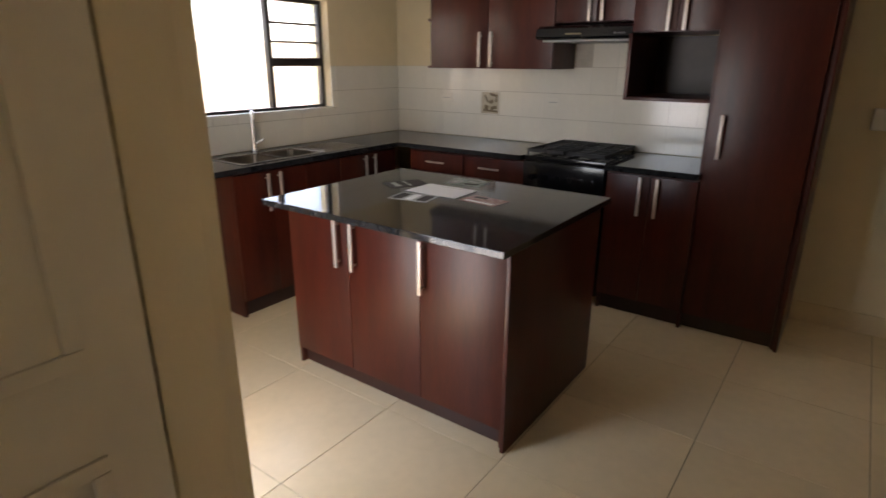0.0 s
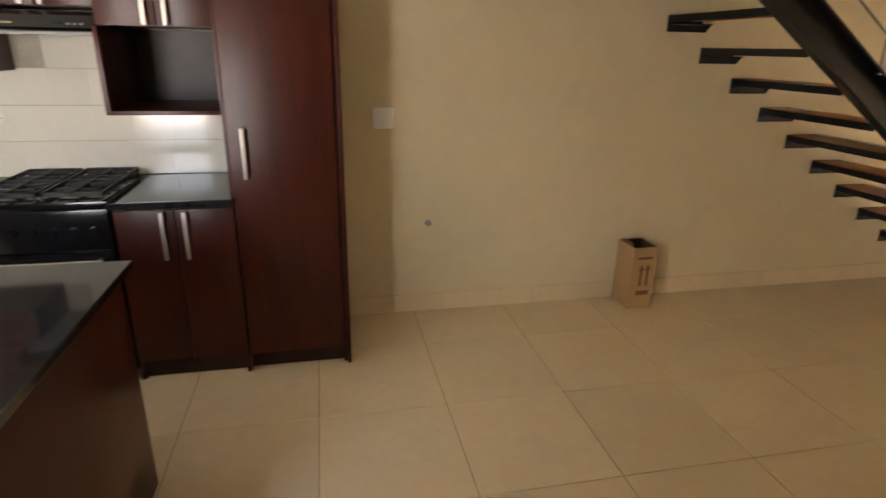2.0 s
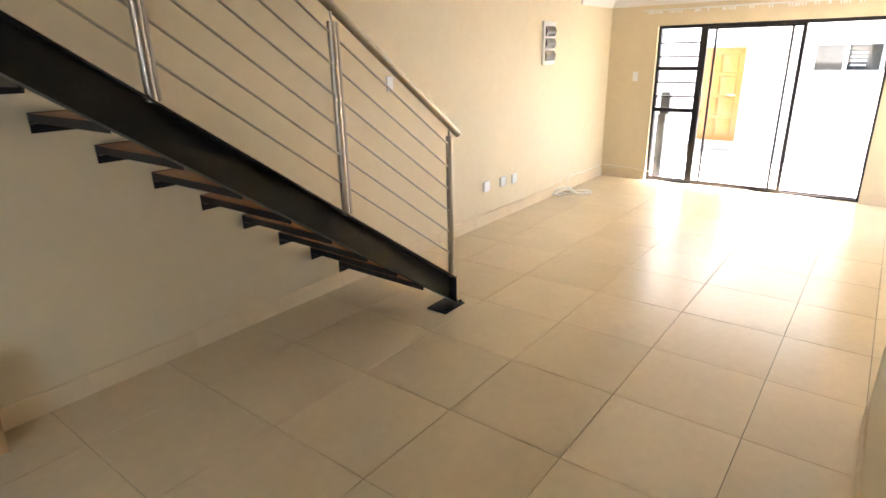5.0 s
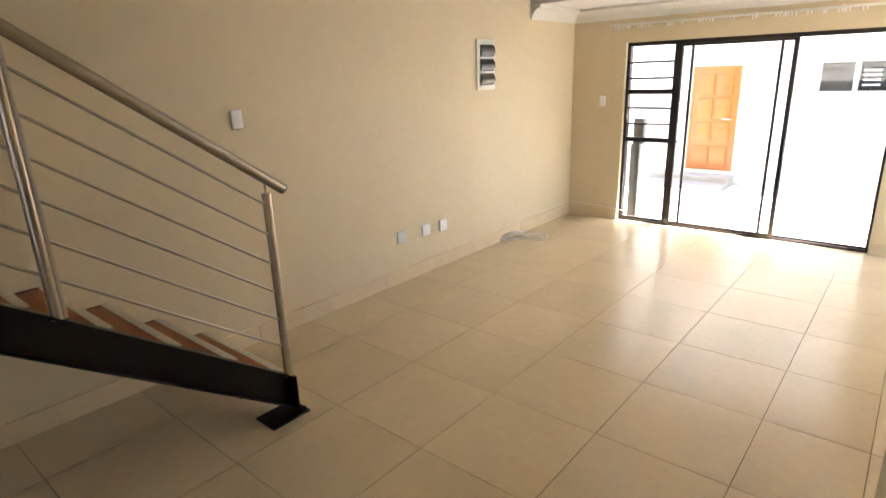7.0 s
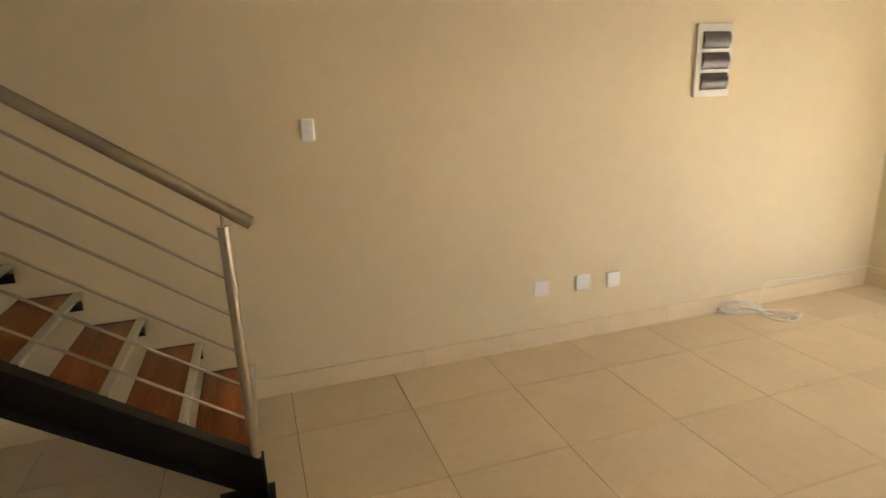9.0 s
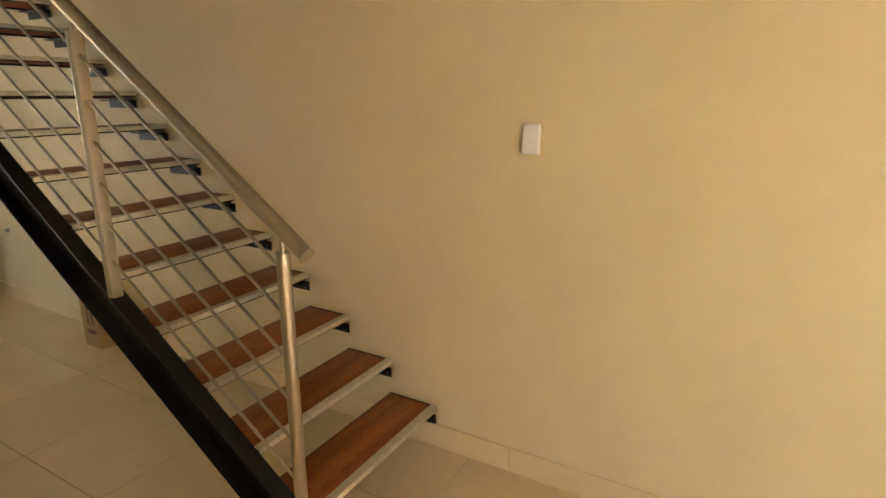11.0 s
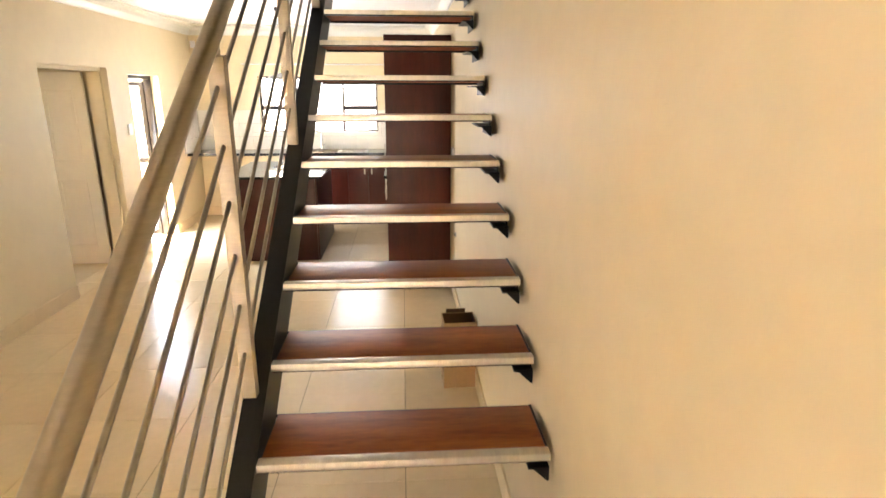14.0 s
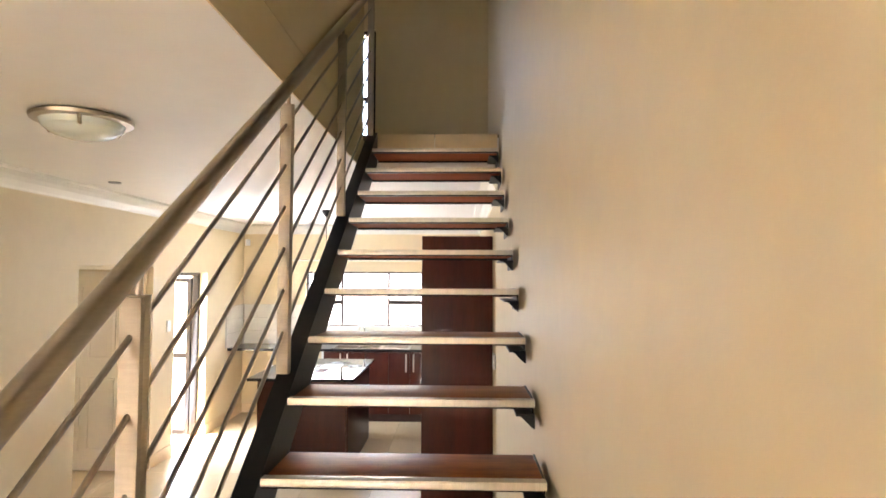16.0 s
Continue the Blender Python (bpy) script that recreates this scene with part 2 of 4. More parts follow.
def thing(name, m, label, category, group="", kind=""):
    ob = new(name)
    ob.matrix_world = m
    ob.empty_display_size = 0.1
    return tagged(ob, label, category, group, kind)


def wall_x(x0, x1, y0, y1, z0, z1, holes=()):
    """A wall that runs along x, with holes (xa, xb, za, zb) through it."""
    bm = bmesh.new()
    cuts = sorted({x0, x1, *[h[0] for h in holes], *[h[1] for h in holes]})
    for a, b in zip(cuts, cuts[1:]):
        hit = [h for h in holes if h[0] <= a and h[1] >= b]
        if not hit:
            box(bm, a, b, y0, y1, z0, z1)
        else:
            if hit[0][2] > max(z0, 0.0):
                box(bm, a, b, y0, y1, z0, hit[0][2])
            if hit[0][3] < z1:
                box(bm, a, b, y0, y1, hit[0][3], z1)
    bmesh.ops.remove_doubles(bm, verts=bm.verts, dist=1e-5)
    return bm


def wall_y(x0, x1, y0, y1, z0, z1, holes=()):
    bm = wall_x(y0, y1, x0, x1, z0, z1, holes)
    bmesh.ops.transform(bm, matrix=Matrix(((0, 1, 0, 0), (1, 0, 0, 0), (0, 0, 1, 0), (0, 0, 0, 1))), verts=bm.verts)
    bmesh.ops.reverse_faces(bm, faces=bm.faces)
    return bm


# ---- structure ----
NY, SY, WX, EX, CZ = 3.5, 0.225, -2.95, 9.4, 2.58
VOID_Y, VOID_X0, VOID_X1, TOP = 2.577, 0.93, 8.45, 5.2
DOOR = (-0.635, 0.455, 0.0, 1.955)
BACK = (-1.82, -1.06, 0.0, 1.905)
WIN = (1.09, 2.72, 1.17, 1.93)
SLIDE = (0.5, 2.885, 0.0, 1.95)

wall_north = solid("wall_north", wall_x(WX - 0.2, EX + 0.2, NY, NY + 0.2, -0.1, TOP), M_WALL, "long cream plastered wall beside the stairs", "wall", "structure")
wall_south = solid("wall_south", wall_x(WX, 4.72, SY - 0.2, SY, -0.1, CZ, [DOOR, BACK]), M_WALL, "cream plastered wall with two doorways", "wall", "structure")
wall_west = solid("wall_west", wall_y(WX - 0.2, WX, SY - 0.2, NY, -0.1, CZ, [WIN]), M_WALL, "cream plastered kitchen wall round a window", "wall", "structure")
wall_east = solid("wall_east", wall_y(EX, EX + 0.2, -1.4, NY, -0.1, TOP, [SLIDE]), M_WALL, "cream plastered wall round the sliding door", "wall", "structure")
# unseen wall; its opening is added to brighten the living room
solid("wall_living_south", wall_x(4.72, EX, -1.4, -1.2, -0.1, CZ, [(8.2, 9.2, 0.0, 2.1)]), M_WALL, "unseen cream living room wall with an opening added to let daylight in", "wall", "structure")
solid("wall_living_return", boxes((4.52, 4.72, -2.4, SY - 0.2, -0.1, CZ)), M_WALL, "plain cream wall that turns the corner", "wall", "structure")
# the hole is never in view; it is added to light the doorway
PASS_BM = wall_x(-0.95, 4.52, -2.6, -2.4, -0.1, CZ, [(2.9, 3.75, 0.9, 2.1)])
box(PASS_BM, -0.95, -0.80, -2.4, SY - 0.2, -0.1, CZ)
solid("wall_passage", PASS_BM, M_WALL, "cream walls of the room behind the doorway, with an unseen opening added for light", "wall", "structure")
ceil_bm = boxes((-0.95, VOID_X1, -2.6, VOID_Y, CZ, CZ + 0.2), (WX - 0.2, -0.95, SY - 0.2, VOID_Y, CZ, CZ + 0.2), (VOID_X1, EX, -1.4, NY, CZ - 0.26, CZ + 0.2))
box(ceil_bm, WX - 0.2, VOID_X0 - 0.02, VOID_Y, NY, CZ, CZ + 0.26)
solid("ceiling", ceil_bm, M_CEIL, "white plastered ceiling", "ceiling", "structure")
solid("ceiling_upper", boxes((WX, EX + 0.2, -1.4, NY + 0.2, TOP, TOP + 0.15)), M_CEIL, "white ceiling high over the stairwell", "ceiling", "structure")
solid("wall_stairwell_south", boxes((1.12, VOID_X1, VOID_Y - 0.12, VOID_Y + 0.006, CZ + 0.202, TOP)), M_WALL, "cream wall above the ceiling beside the stairwell", "wall", "structure")
solid("stairwell_edge", boxes((VOID_X0, VOID_X1, VOID_Y, VOID_Y + 0.006, CZ + 0.001, CZ + 0.2)), M_WALL, "cream painted slab edge beside the stairwell", "trim", "structure")
solid("wall_stairwell_east", boxes((VOID_X1, VOID_X1 + 0.12, VOID_Y - 0.12, NY, CZ + 0.2, TOP)), M_WALL, "cream wall closing the end of the stairwell", "wall", "structure")
UPX = -0.6
solid("wall_upper_west", wall_y(UPX - 0.15, UPX, 1.0, NY, CZ + 0.2, TOP, [(1.95, 2.40, 2.95, 4.30)]), M_WALL, "cream wall at the head of the stairs", "wall", "structure")
solid("wall_upper_south", boxes((UPX, 1.12, 0.85, 1.0, CZ + 0.2, TOP), (1.12, 1.27, 0.85, VOID_Y - 0.12, CZ + 0.2, TOP)), M_WALL, "plain cream walls of the upper landing", "wall", "structure")
landing = solid("landing_floor", boxes((UPX, VOID_X0 - 0.02, 1.0, NY, CZ + 0.262, 2.865)), M_GROUT, "upper landing floor", "floor", "structure")

# cornices
COVE = [(o * 1.2, u * 1.3) for o, u in [(0, 0), (0, -0.10), (0.012, -0.10), (0.016, -0.085), (0.03, -0.055), (0.05, -0.035), (0.08, -0.022), (0.095, -0.018), (0.095, 0)]]


def cornice(p, q, label="white moulded plaster cornice"):
    bm = prism(COVE, p, q)
    solid("cornice", bm, M_WHITE, label, "cornice", "structure")


cornice((WX, SY, CZ - 0.002), (WX, NY, CZ - 0.002))
cornice((4.72, SY, CZ - 0.002), (WX, SY, CZ - 0.002))
cornice((WX, NY, CZ - 0.002), (VOID_X0 - 0.03, NY, CZ - 0.002))
cornice((VOID_X1, NY, CZ - 0.262), (EX, NY, CZ - 0.262))
cornice((EX, NY, CZ - 0.262), (EX, -1.2, CZ - 0.262))

# outside ground and walls
solid("ground", boxes((-60, 60, -60, 60, -0.42, -0.16)), M_PAVE, "pale sunlit concrete ground", "ground", "structure")
patio = solid("patio", boxes((9.6, 12.4, -4.0, 6.5, -0.16, -0.03)), M_PAVE, "pale concrete patio outside the sliding door", "patio", "structure")
PX = 12.4
courtyard = thing("courtyard_building", pose(PX, 0, -0.16), "white rendered building across the patio", "building", kind="structure")
part("wall", boxes((0, 0.3, -6, 8.0, 0, 5.6)), M_OUT, courtyard, smooth=False)
part("plinth", boxes((-0.06, 0, -6, 2.35, 0, 0.16), bevel=0.01), M_PAVE, courtyard)
side_wall = solid("garden_wall", boxes((9.6, PX, 5.4, 5.6, -0.16, 2.4), bevel=0.01), M_OUT, "white rendered garden wall beside the patio", "wall", "structure")
solid("neighbour_wall", boxes((-6.6, -6.3, -8, 10, -0.16, 1.75), bevel=0.02), M_OUT2, "ochre rendered boundary wall outside the kitchen", "wall", "structure")
house = thing("neighbour_house", pose(-11.5, 2.0, -0.16), "pale neighbouring house seen through the kitchen window", "house")
part("wall", boxes((-4, 0, -5, 3.2, 0, 4.2)), M_OUT, house, smooth=False)
part("roof", prism([(-5.4, 0), (5.4, 0), (0, 1.8)], (-4.4, -0.9, 4.2), (0.4, -0.9, 4.2)), M_GREY, house, smooth=False)

# floor with its tiles
floor = solid("floor", boxes((WX, EX, SY, NY, -0.1, -0.004), (4.72, EX, -1.2, SY, -0.1, -0.004), (-0.8, 4.52, -2.4, SY - 0.2, -0.1, -0.004)), M_GROUT, "grey grout bed of the tiled floor", "floor", "structure")
box_door = boxes((DOOR[0], DOOR[1], SY - 0.2, SY, -0.1, -0.004), (BACK[0], BACK[1], SY - 0.2, SY, -0.1, 0.0), (EX, EX + 0.2, SLIDE[0], SLIDE[1], -0.1, 0.0))
solid("threshold", box_door, M_SKIRT, "cream tiled thresholds in the doorways", "threshold", "structure")

# ---- stairs ----
RISE, GOING, K1X = 0.1775, 0.2495, 4.680
SL = RISE / GOING
STR_Y0, STR_Y1 = 2.585, 2.652


def str_top(x):
    return 0.882 + (3.735 - x) * SL


stair = thing("staircase", pose(0, 0, 0), "open steel staircase with varnished wooden treads and stainless railing", "staircase")
# channel stringer: web and two flanges
HV = 0.222
xa, xb = 4.69, 0.93


def slab(bm, y0, y1, dz0, dz1):
    v = []
    for y in (y0, y1):
        for x, d in ((xa, dz0), (xb, dz0), (xb, dz1), (xa, dz1)):
            z = str_top(x) + d
            v.append(bm.verts.new((x, y, max(z, 0.012))))
    for f in ((0, 1, 2, 3), (7, 6, 5, 4), (0, 4, 5, 1), (1, 5, 6, 2), (2, 6, 7, 3), (3, 7, 4, 0)):
        bm.faces.new([v[i] for i in f])


for nm, sy0, sy1, da, db in (("web", STR_Y1 - 0.01, STR_Y1, -HV, 0), ("flange", STR_Y0, STR_Y1 - 0.01, -0.012, 0), ("flange", STR_Y0, STR_Y1 - 0.01, -HV, -HV + 0.012)):
    bm = bmesh.new()
    slab(bm, sy0, sy1, da, db)
    bmesh.ops.recalc_face_normals(bm, faces=bm.faces)
    if nm == "web":
        stringer = part("stringer", bm, M_BLACK, stair, "black painted steel channel", smooth=False)
    else:
        part("flange", bm, M_BLACK, stringer, smooth=False)

part("end_plate", boxes((xa, xa + 0.008, STR_Y0, STR_Y1, 0.01, str_top(xa)), bevel=0.002), M_BLACK, stair)
part("base_plate", boxes((4.50, 4.725, 2.538, 2.698, 0.0, 0.012), bevel=0.002), M_BLACK, stair)
for bx in (4.53, 4.705):
    part("anchor_bolt", rods(((bx, 2.56, 0.012), (bx, 2.56, 0.030), 0.009), seg=6), M_BLACK, stair)

T_BOARD = mesh_of("board", boxes((-0.262, -0.034, 0.006, 0.819, -0.024, -0.001), bevel=0.002), M_TREAD, True)
T_NOSE = mesh_of("nosing", boxes((-0.036, 0.0, 0.0, 0.825, -0.004, 0.002), (-0.005, 0.0, 0.0, 0.825, -0.021, -0.004), bevel=0.0012), M_ALU, True)
T_STRIP = mesh_of("front_strip", boxes((-0.034, -0.006, 0.002, 0.823, -0.027, -0.0045)), M_BLACK)
T_UNDER = mesh_of("underside_panel", boxes((-0.260, -0.036, 0.004, 0.817, -0.029, -0.0245)), M_UNDER)
T_EDGE = mesh_of("edge_strip", boxes((-0.266, -0.036, 0.819, 0.825, -0.046, 0.001)), M_BLACK)
T_EDGE2 = mesh_of("edge_strip", boxes((-0.266, -0.262, 0.0, 0.819, -0.040, -0.002)), M_BLACK)
T_ANGLE = mesh_of("bracket", boxes((-0.266, -0.006, 0.819, 0.825, -0.092, -0.046), (-0.266, -0.006, 0.763, 0.819, -0.052, -0.046)), M_BLACK)
bm = bmesh.new()
gv = [bm.verts.new(p) for p in ((-0.006, 0.819, -0.047), (-0.006, 0.773, -0.047), (-0.006, 0.819, -0.092), (-0.011, 0.819, -0.047), (-0.011, 0.773, -0.047), (-0.011, 0.819, -0.092))]
for f in ((0, 1, 2), (5, 4, 3), (0, 3, 4, 1), (1, 4, 5, 2), (2, 5, 3, 0)):
    bm.faces.new([gv[i] for i in f])
bmesh.ops.recalc_face_normals(bm, faces=bm.faces)
T_GUSSET = mesh_of("gusset", bm, M_BLACK)
for k in range(15):
    base = new("tread")
    base.empty_display_size = 0.1
    base.parent = stair
    base.location = (K1X - GOING * k, STR_Y1 + 0.003, 0.220 + RISE * k)
    tagged(base, "varnished wooden tread with worn aluminium nosing")
    for n, me in (("board", T_BOARD), ("nosing", T_NOSE), ("front_strip", T_STRIP), ("underside_panel", T_UNDER), ("edge_strip", T_EDGE), ("edge_strip", T_EDGE2), ("bracket", T_ANGLE), ("gusset", T_GUSSET)):
        piece(n, me, base, (0, 0, 0))

# railing
RY = 2.608


def rail_z(x):
    return 1.195 + (4.745 - x) * SL


rail = rods(((4.762, RY, rail_z(4.762)), (0.80, RY, rail_z(0.80)), 0.0245), seg=24)
handrail = part("handrail", rail, M_STEEL, stair, "brushed stainless handrail")
part("end_cap", rods(((4.762, RY, rail_z(4.762)), (4.766, RY, rail_z(4.766)), 0.0255), seg=24), M_CHROME, stair)
for i in range(5):
    x = 4.668 - 0.9235 * i
    zb, zt = str_top(x) - 0.005, rail_z(x) - 0.075
    post = part("post", rods(((x, RY, zb), (x, RY, zt), 0.0215), seg=20), M_STEEL, stair)
    part("cap", rods(((x, RY, zt), (x, RY, zt + 0.004), 0.0225), seg=20), M_STEEL, post)
    part("pin", rods(((x, RY, zt), (x, RY, rail_z(x) - 0.018), 0.007), seg=10), M_STEEL, post)
    part("mounting_flat", boxes((x + 0.014, x + 0.029, RY - 0.021, RY + 0.021, zb + 0.002, zt), bevel=0.003), M_SATIN, post) if i else None
for j in range(6):
    h = 0.160 + 0.148 * j
    bar = rods(((4.668, RY, str_top(4.668) + h), (0.96, RY, str_top(0.96) + h), 0.0062), seg=10)
    part("rail_bar", bar, M_STEEL, stair)

# landing edge tiles
for a, b in ((2.60, 3.05), (3.054, 3.49)):
    ob = part("edge_tile", boxes((VOID_X0 - 0.02, VOID_X0 - 0.008, a, b, 2.70, 2.866), bevel=0.002), M_SKIRT, landing)


# ---- kitchen ----
def bar_handle(parent, x, y, z, length=0.22, across=False):
    """A flat bar handle on two posts, its back on the face y, facing -y."""
    if across:
        bm = boxes((x - length / 2, x + length / 2, y - 0.034, y - 0.024, z - 0.006, z + 0.006), bevel=0.002)
        ends = ((x - length * 0.38, z), (x + length * 0.38, z))
    else:
        bm = boxes((x - 0.0095, x + 0.0095, y - 0.034, y - 0.024, z - length / 2, z + length / 2), bevel=0.002)
        ends = ((x, z - length * 0.38), (x, z + length * 0.38))
    for ex, ez in ends:
        rod(bm, (ex, y - 0.026, ez), (ex, y, ez), 0.0048, 10)
    return part("handle", bm, M_HANDLE, parent, "flat brushed metal bar handle")


def cabinet(m, w, d, z0, z1, fronts, label, plinth=0.0, name="base_cabinet", group="kitchen cabinets", open_top=False):
    """A cabinet with its front in the plane y=0 facing -y. fronts: (x0, x1, za, zb, handle x, handle z, across)."""
    c = thing(name, m, label, "cabinet", group)
    t = 0.018
    part("side_panel", boxes((0, t, 0.02, d, z0, z1), bevel=0.001), M_MAHOG, c)
    part("side_panel", boxes((w - t, w, 0.02, d, z0, z1), bevel=0.001), M_MAHOG, c)
    part("back_panel", boxes((t, w - t, d - 0.008, d, z0 + plinth, z1)), M_INNER, c)
    part("bottom_panel", boxes((t, w - t, 0.022, d - 0.008, z0 + plinth, z0 + plinth + t)), M_MAHOG, c)
    if open_top:       # a sink hangs in it: rails only
        part("front_rail", boxes((t, w - t, 0.022, 0.034, z1 - 0.09, z1)), M_MAHOG, c)
    else:
        part("top_panel", boxes((t, w - t, 0.022, d - 0.008, z1 - t, z1)), M_MAHOG, c)
    if plinth:
        part("plinth", boxes((t, w - t, 0.05, 0.066, z0, z0 + plinth)), M_KICK, c)
    for x0, x1, za, zb, hx, hz, across in fronts:
        f = part("drawer_front" if across else "door", boxes((x0, x1, 0.0, 0.019, za, zb), bevel=0.0015), M_MAHOG, c)
        if hz is not None:
            bar_handle(f, hx, 0.0, hz, 0.16 if across else 0.23, across)
    return c


FY = 2.915          # front of the base units along the north wall
DEP = NY - FY - 0.012
north = lambda x: pose(x, FY, 0)
CT = 0.90           # underside of the worktop
cabinet(north(-2.345), 0.485, DEP, 0, CT, [(0.003, 0.482, 0.74, 0.885, 0.25, 0.815, True), (0.003, 0.482, 0.11, 0.735, 0.07, 0.60, False)], "mahogany base unit with a drawer beside the corner", 0.1)
cabinet(north(-1.858), 0.485, DEP, 0, CT, [(0.003, 0.482, 0.74, 0.885, 0.22, 0.815, True), (0.003, 0.482, 0.11, 0.735, 0.42, 0.60, False)], "mahogany base unit with a drawer beside the stove", 0.1)
cabinet(north(-0.818), 0.524, DEP, 0, CT, [(0.003, 0.2605, 0.11, 0.885, 0.21, 0.765, False), (0.2635, 0.521, 0.11, 0.885, 0.308, 0.765, False)], "mahogany double door base unit beside the stove", 0.1)
# tall unit
tall = cabinet(pose(-0.308, 2.925, 0), 0.513, NY - 2.925 - 0.004, 0, 2.195, [(0.018, 0.495, 0.10, 2.19, 0.085, 1.137, False)], "tall mahogany pantry cupboard with one long door", 0.1, "tall_cupboard")
part("end_panel", boxes((0.513, 0.531, -0.004, 0.571, 0.0, 2.20), bevel=0.001), M_MAHOG, tall)
part("foot", boxes((0.0, 0.017, -0.004, 0.02, 0.0, 0.1)), M_MAHOG, tall)
# wall units
UY = 3.14
cabinet(pose(-2.32, UY, 0), 0.99, NY - UY - 0.004, 1.466, 2.195, [(0.003, 0.4935, 1.47, 2.19, 0.443, 1.592, False), (0.4965, 0.987, 1.47, 2.19, 0.535, 1.592, False)], "mahogany double door wall unit", 0, "wall_cabinet")
cabinet(pose(-1.328, UY, 0), 0.548, NY - UY - 0.004, 1.745, 2.195, [(0.003, 0.2725, 1.75, 2.19, 0.235, 1.865, False), (0.2755, 0.545, 1.75, 2.19, 0.315, 1.865, False)], "short mahogany wall unit over the extractor hood", 0, "wall_cabinet")
cabinet(pose(-0.778, 2.99, 0), 0.484, NY - 2.99 - 0.004, 1.672, 2.195, [(0.003, 0.2405, 1.676, 2.19, 0.20, 1.79, False), (0.2435, 0.481, 1.676, 2.19, 0.285, 1.79, False)], "mahogany wall unit over the open niche", 0, "wall_cabinet")
niche = thing("open_niche", pose(-0.778, 2.95, 1.306), "empty open mahogany microwave niche", "cabinet", "kitchen cabinets")
part("side_panel", boxes((0, 0.018, 0.0, 0.54, 0, 0.36), bevel=0.001), M_MAHOG, niche)
part("side_panel", boxes((0.466, 0.484, 0.0, 0.54, 0, 0.36), bevel=0.001), M_MAHOG, niche)
part("shelf", boxes((0.018, 0.466, 0.0, 0.54, 0, 0.018), bevel=0.001), M_MAHOG, niche)
part("back_panel", boxes((0.018, 0.466, 0.53, 0.54, 0.018, 0.36)), M_INNER, niche)
# open corner shelves at the end of the wall units
shelf = thing("corner_shelf", pose(-2.32, UY, 1.466), "open mahogany end shelves beside the wall unit", "shelf")
for z in (0.0, 0.33, 0.70):
    bm = bmesh.new()
    top_ = [bm.verts.new((0, 0.34, z + 0.016)), bm.verts.new((0, 0.02, z + 0.016))] + [bm.verts.new((-0.15 * math.sin(a), 0.34 - 0.32 * math.cos(a), z + 0.016)) for a in [radians(v) for v in (20, 40, 60, 80, 90)]]
    f = bm.faces.new(top_)
    e = bmesh.ops.extrude_face_region(bm, geom=[f])
    bmesh.ops.translate(bm, vec=(0, 0, -0.016), verts=[v for v in e["geom"] if isinstance(v, bmesh.types.BMVert)])
    bmesh.ops.recalc_face_normals(bm, faces=bm.faces)
    part("shelf_board", bm, M_MAHOG, shelf, smooth=False)

# units below the window, fronts facing +x
WFX = -2.47         # front of the units below the window
west = lambda y: pose(WFX, y, 0, 0, 0, 90)
WD = WFX - WX - 0.012
wu = lambda y, w, hx, label: cabinet(west(y), w, WD, 0, CT, [(0.003, w / 2 - 0.0015, 0.11, 0.885, w / 2 - hx, 0.76, False), (w / 2 + 0.0015, w - 0.003, 0.11, 0.885, w / 2 + hx, 0.76, False)], label, 0.1, open_top=True)
wu(1.47, 0.54, 0.045, "mahogany double door unit under the sink")
cabinet(west(2.012), 0.88, WD, 0, CT, [(0.003, 0.30, 0.11, 0.885, None, None, False), (0.303, 0.575, 0.11, 0.885, 0.53, 0.76, False), (0.578, 0.877, 0.11, 0.885, 0.625, 0.76, False)], "mahogany unit below the draining board in the corner", 0.1, open_top=True)

# worktops
def slab_of_cells(xs, ys, filled, z0, z1):
    """One welded slab over the cells of a grid that are filled, with real edges round its outline and holes."""
    bm = bmesh.new()
    vs = {}

    def vert(i, j, z):
        if (i, j, z) not in vs:
            vs[i, j, z] = bm.verts.new((xs[i], ys[j], z))
        return vs[i, j, z]
    for i, j in filled:
        bm.faces.new([vert(i, j, z1), vert(i + 1, j, z1), vert(i + 1, j + 1, z1), vert(i, j + 1, z1)])
        bm.faces.new([vert(i, j + 1, z0), vert(i + 1, j + 1, z0), vert(i + 1, j, z0), vert(i, j, z0)])
        for (di, dj), (a, b) in (((0, -1), ((0, 0), (1, 0))), ((1, 0), ((1, 0), (1, 1))), ((0, 1), ((1, 1), (0, 1))), ((-1, 0), ((0, 1), (0, 0)))):
            if (i + di, j + dj) not in filled:
                bm.faces.new([vert(i + a[0], j + a[1], z0), vert(i + b[0], j + b[1], z0), vert(i + b[0], j + b[1], z1), vert(i + a[0], j + a[1], z1)])
    return bm


SINK_Y = 1.565
wt = slab_of_cells([WX + 0.004, -2.82, -2.49, WFX + 0.04, -1.388], [SY + 0.004, SINK_Y, SINK_Y + 1.02, 2.875, NY - 0.004],
                   {(0, 0), (1, 0), (2, 0), (0, 1), (2, 1), (0, 2), (1, 2), (2, 2), (0, 3), (1, 3), (2, 3), (3, 3)}, CT + 0.002, 0.935)
worktop = solid("worktop", wt, M_GRANITE, "polished black granite worktop round the corner", "worktop")
solid("worktop", boxes((-0.822, -0.294, 2.875, NY - 0.004, CT + 0.002, 0.935), bevel=0.002), M_GRANITE, "short polished black granite worktop beside the stove", "worktop")

# sink
sink = thing("kitchen_sink", pose(-2.655, SINK_Y, 0.935), "stainless double bowl sink with draining board", "sink")


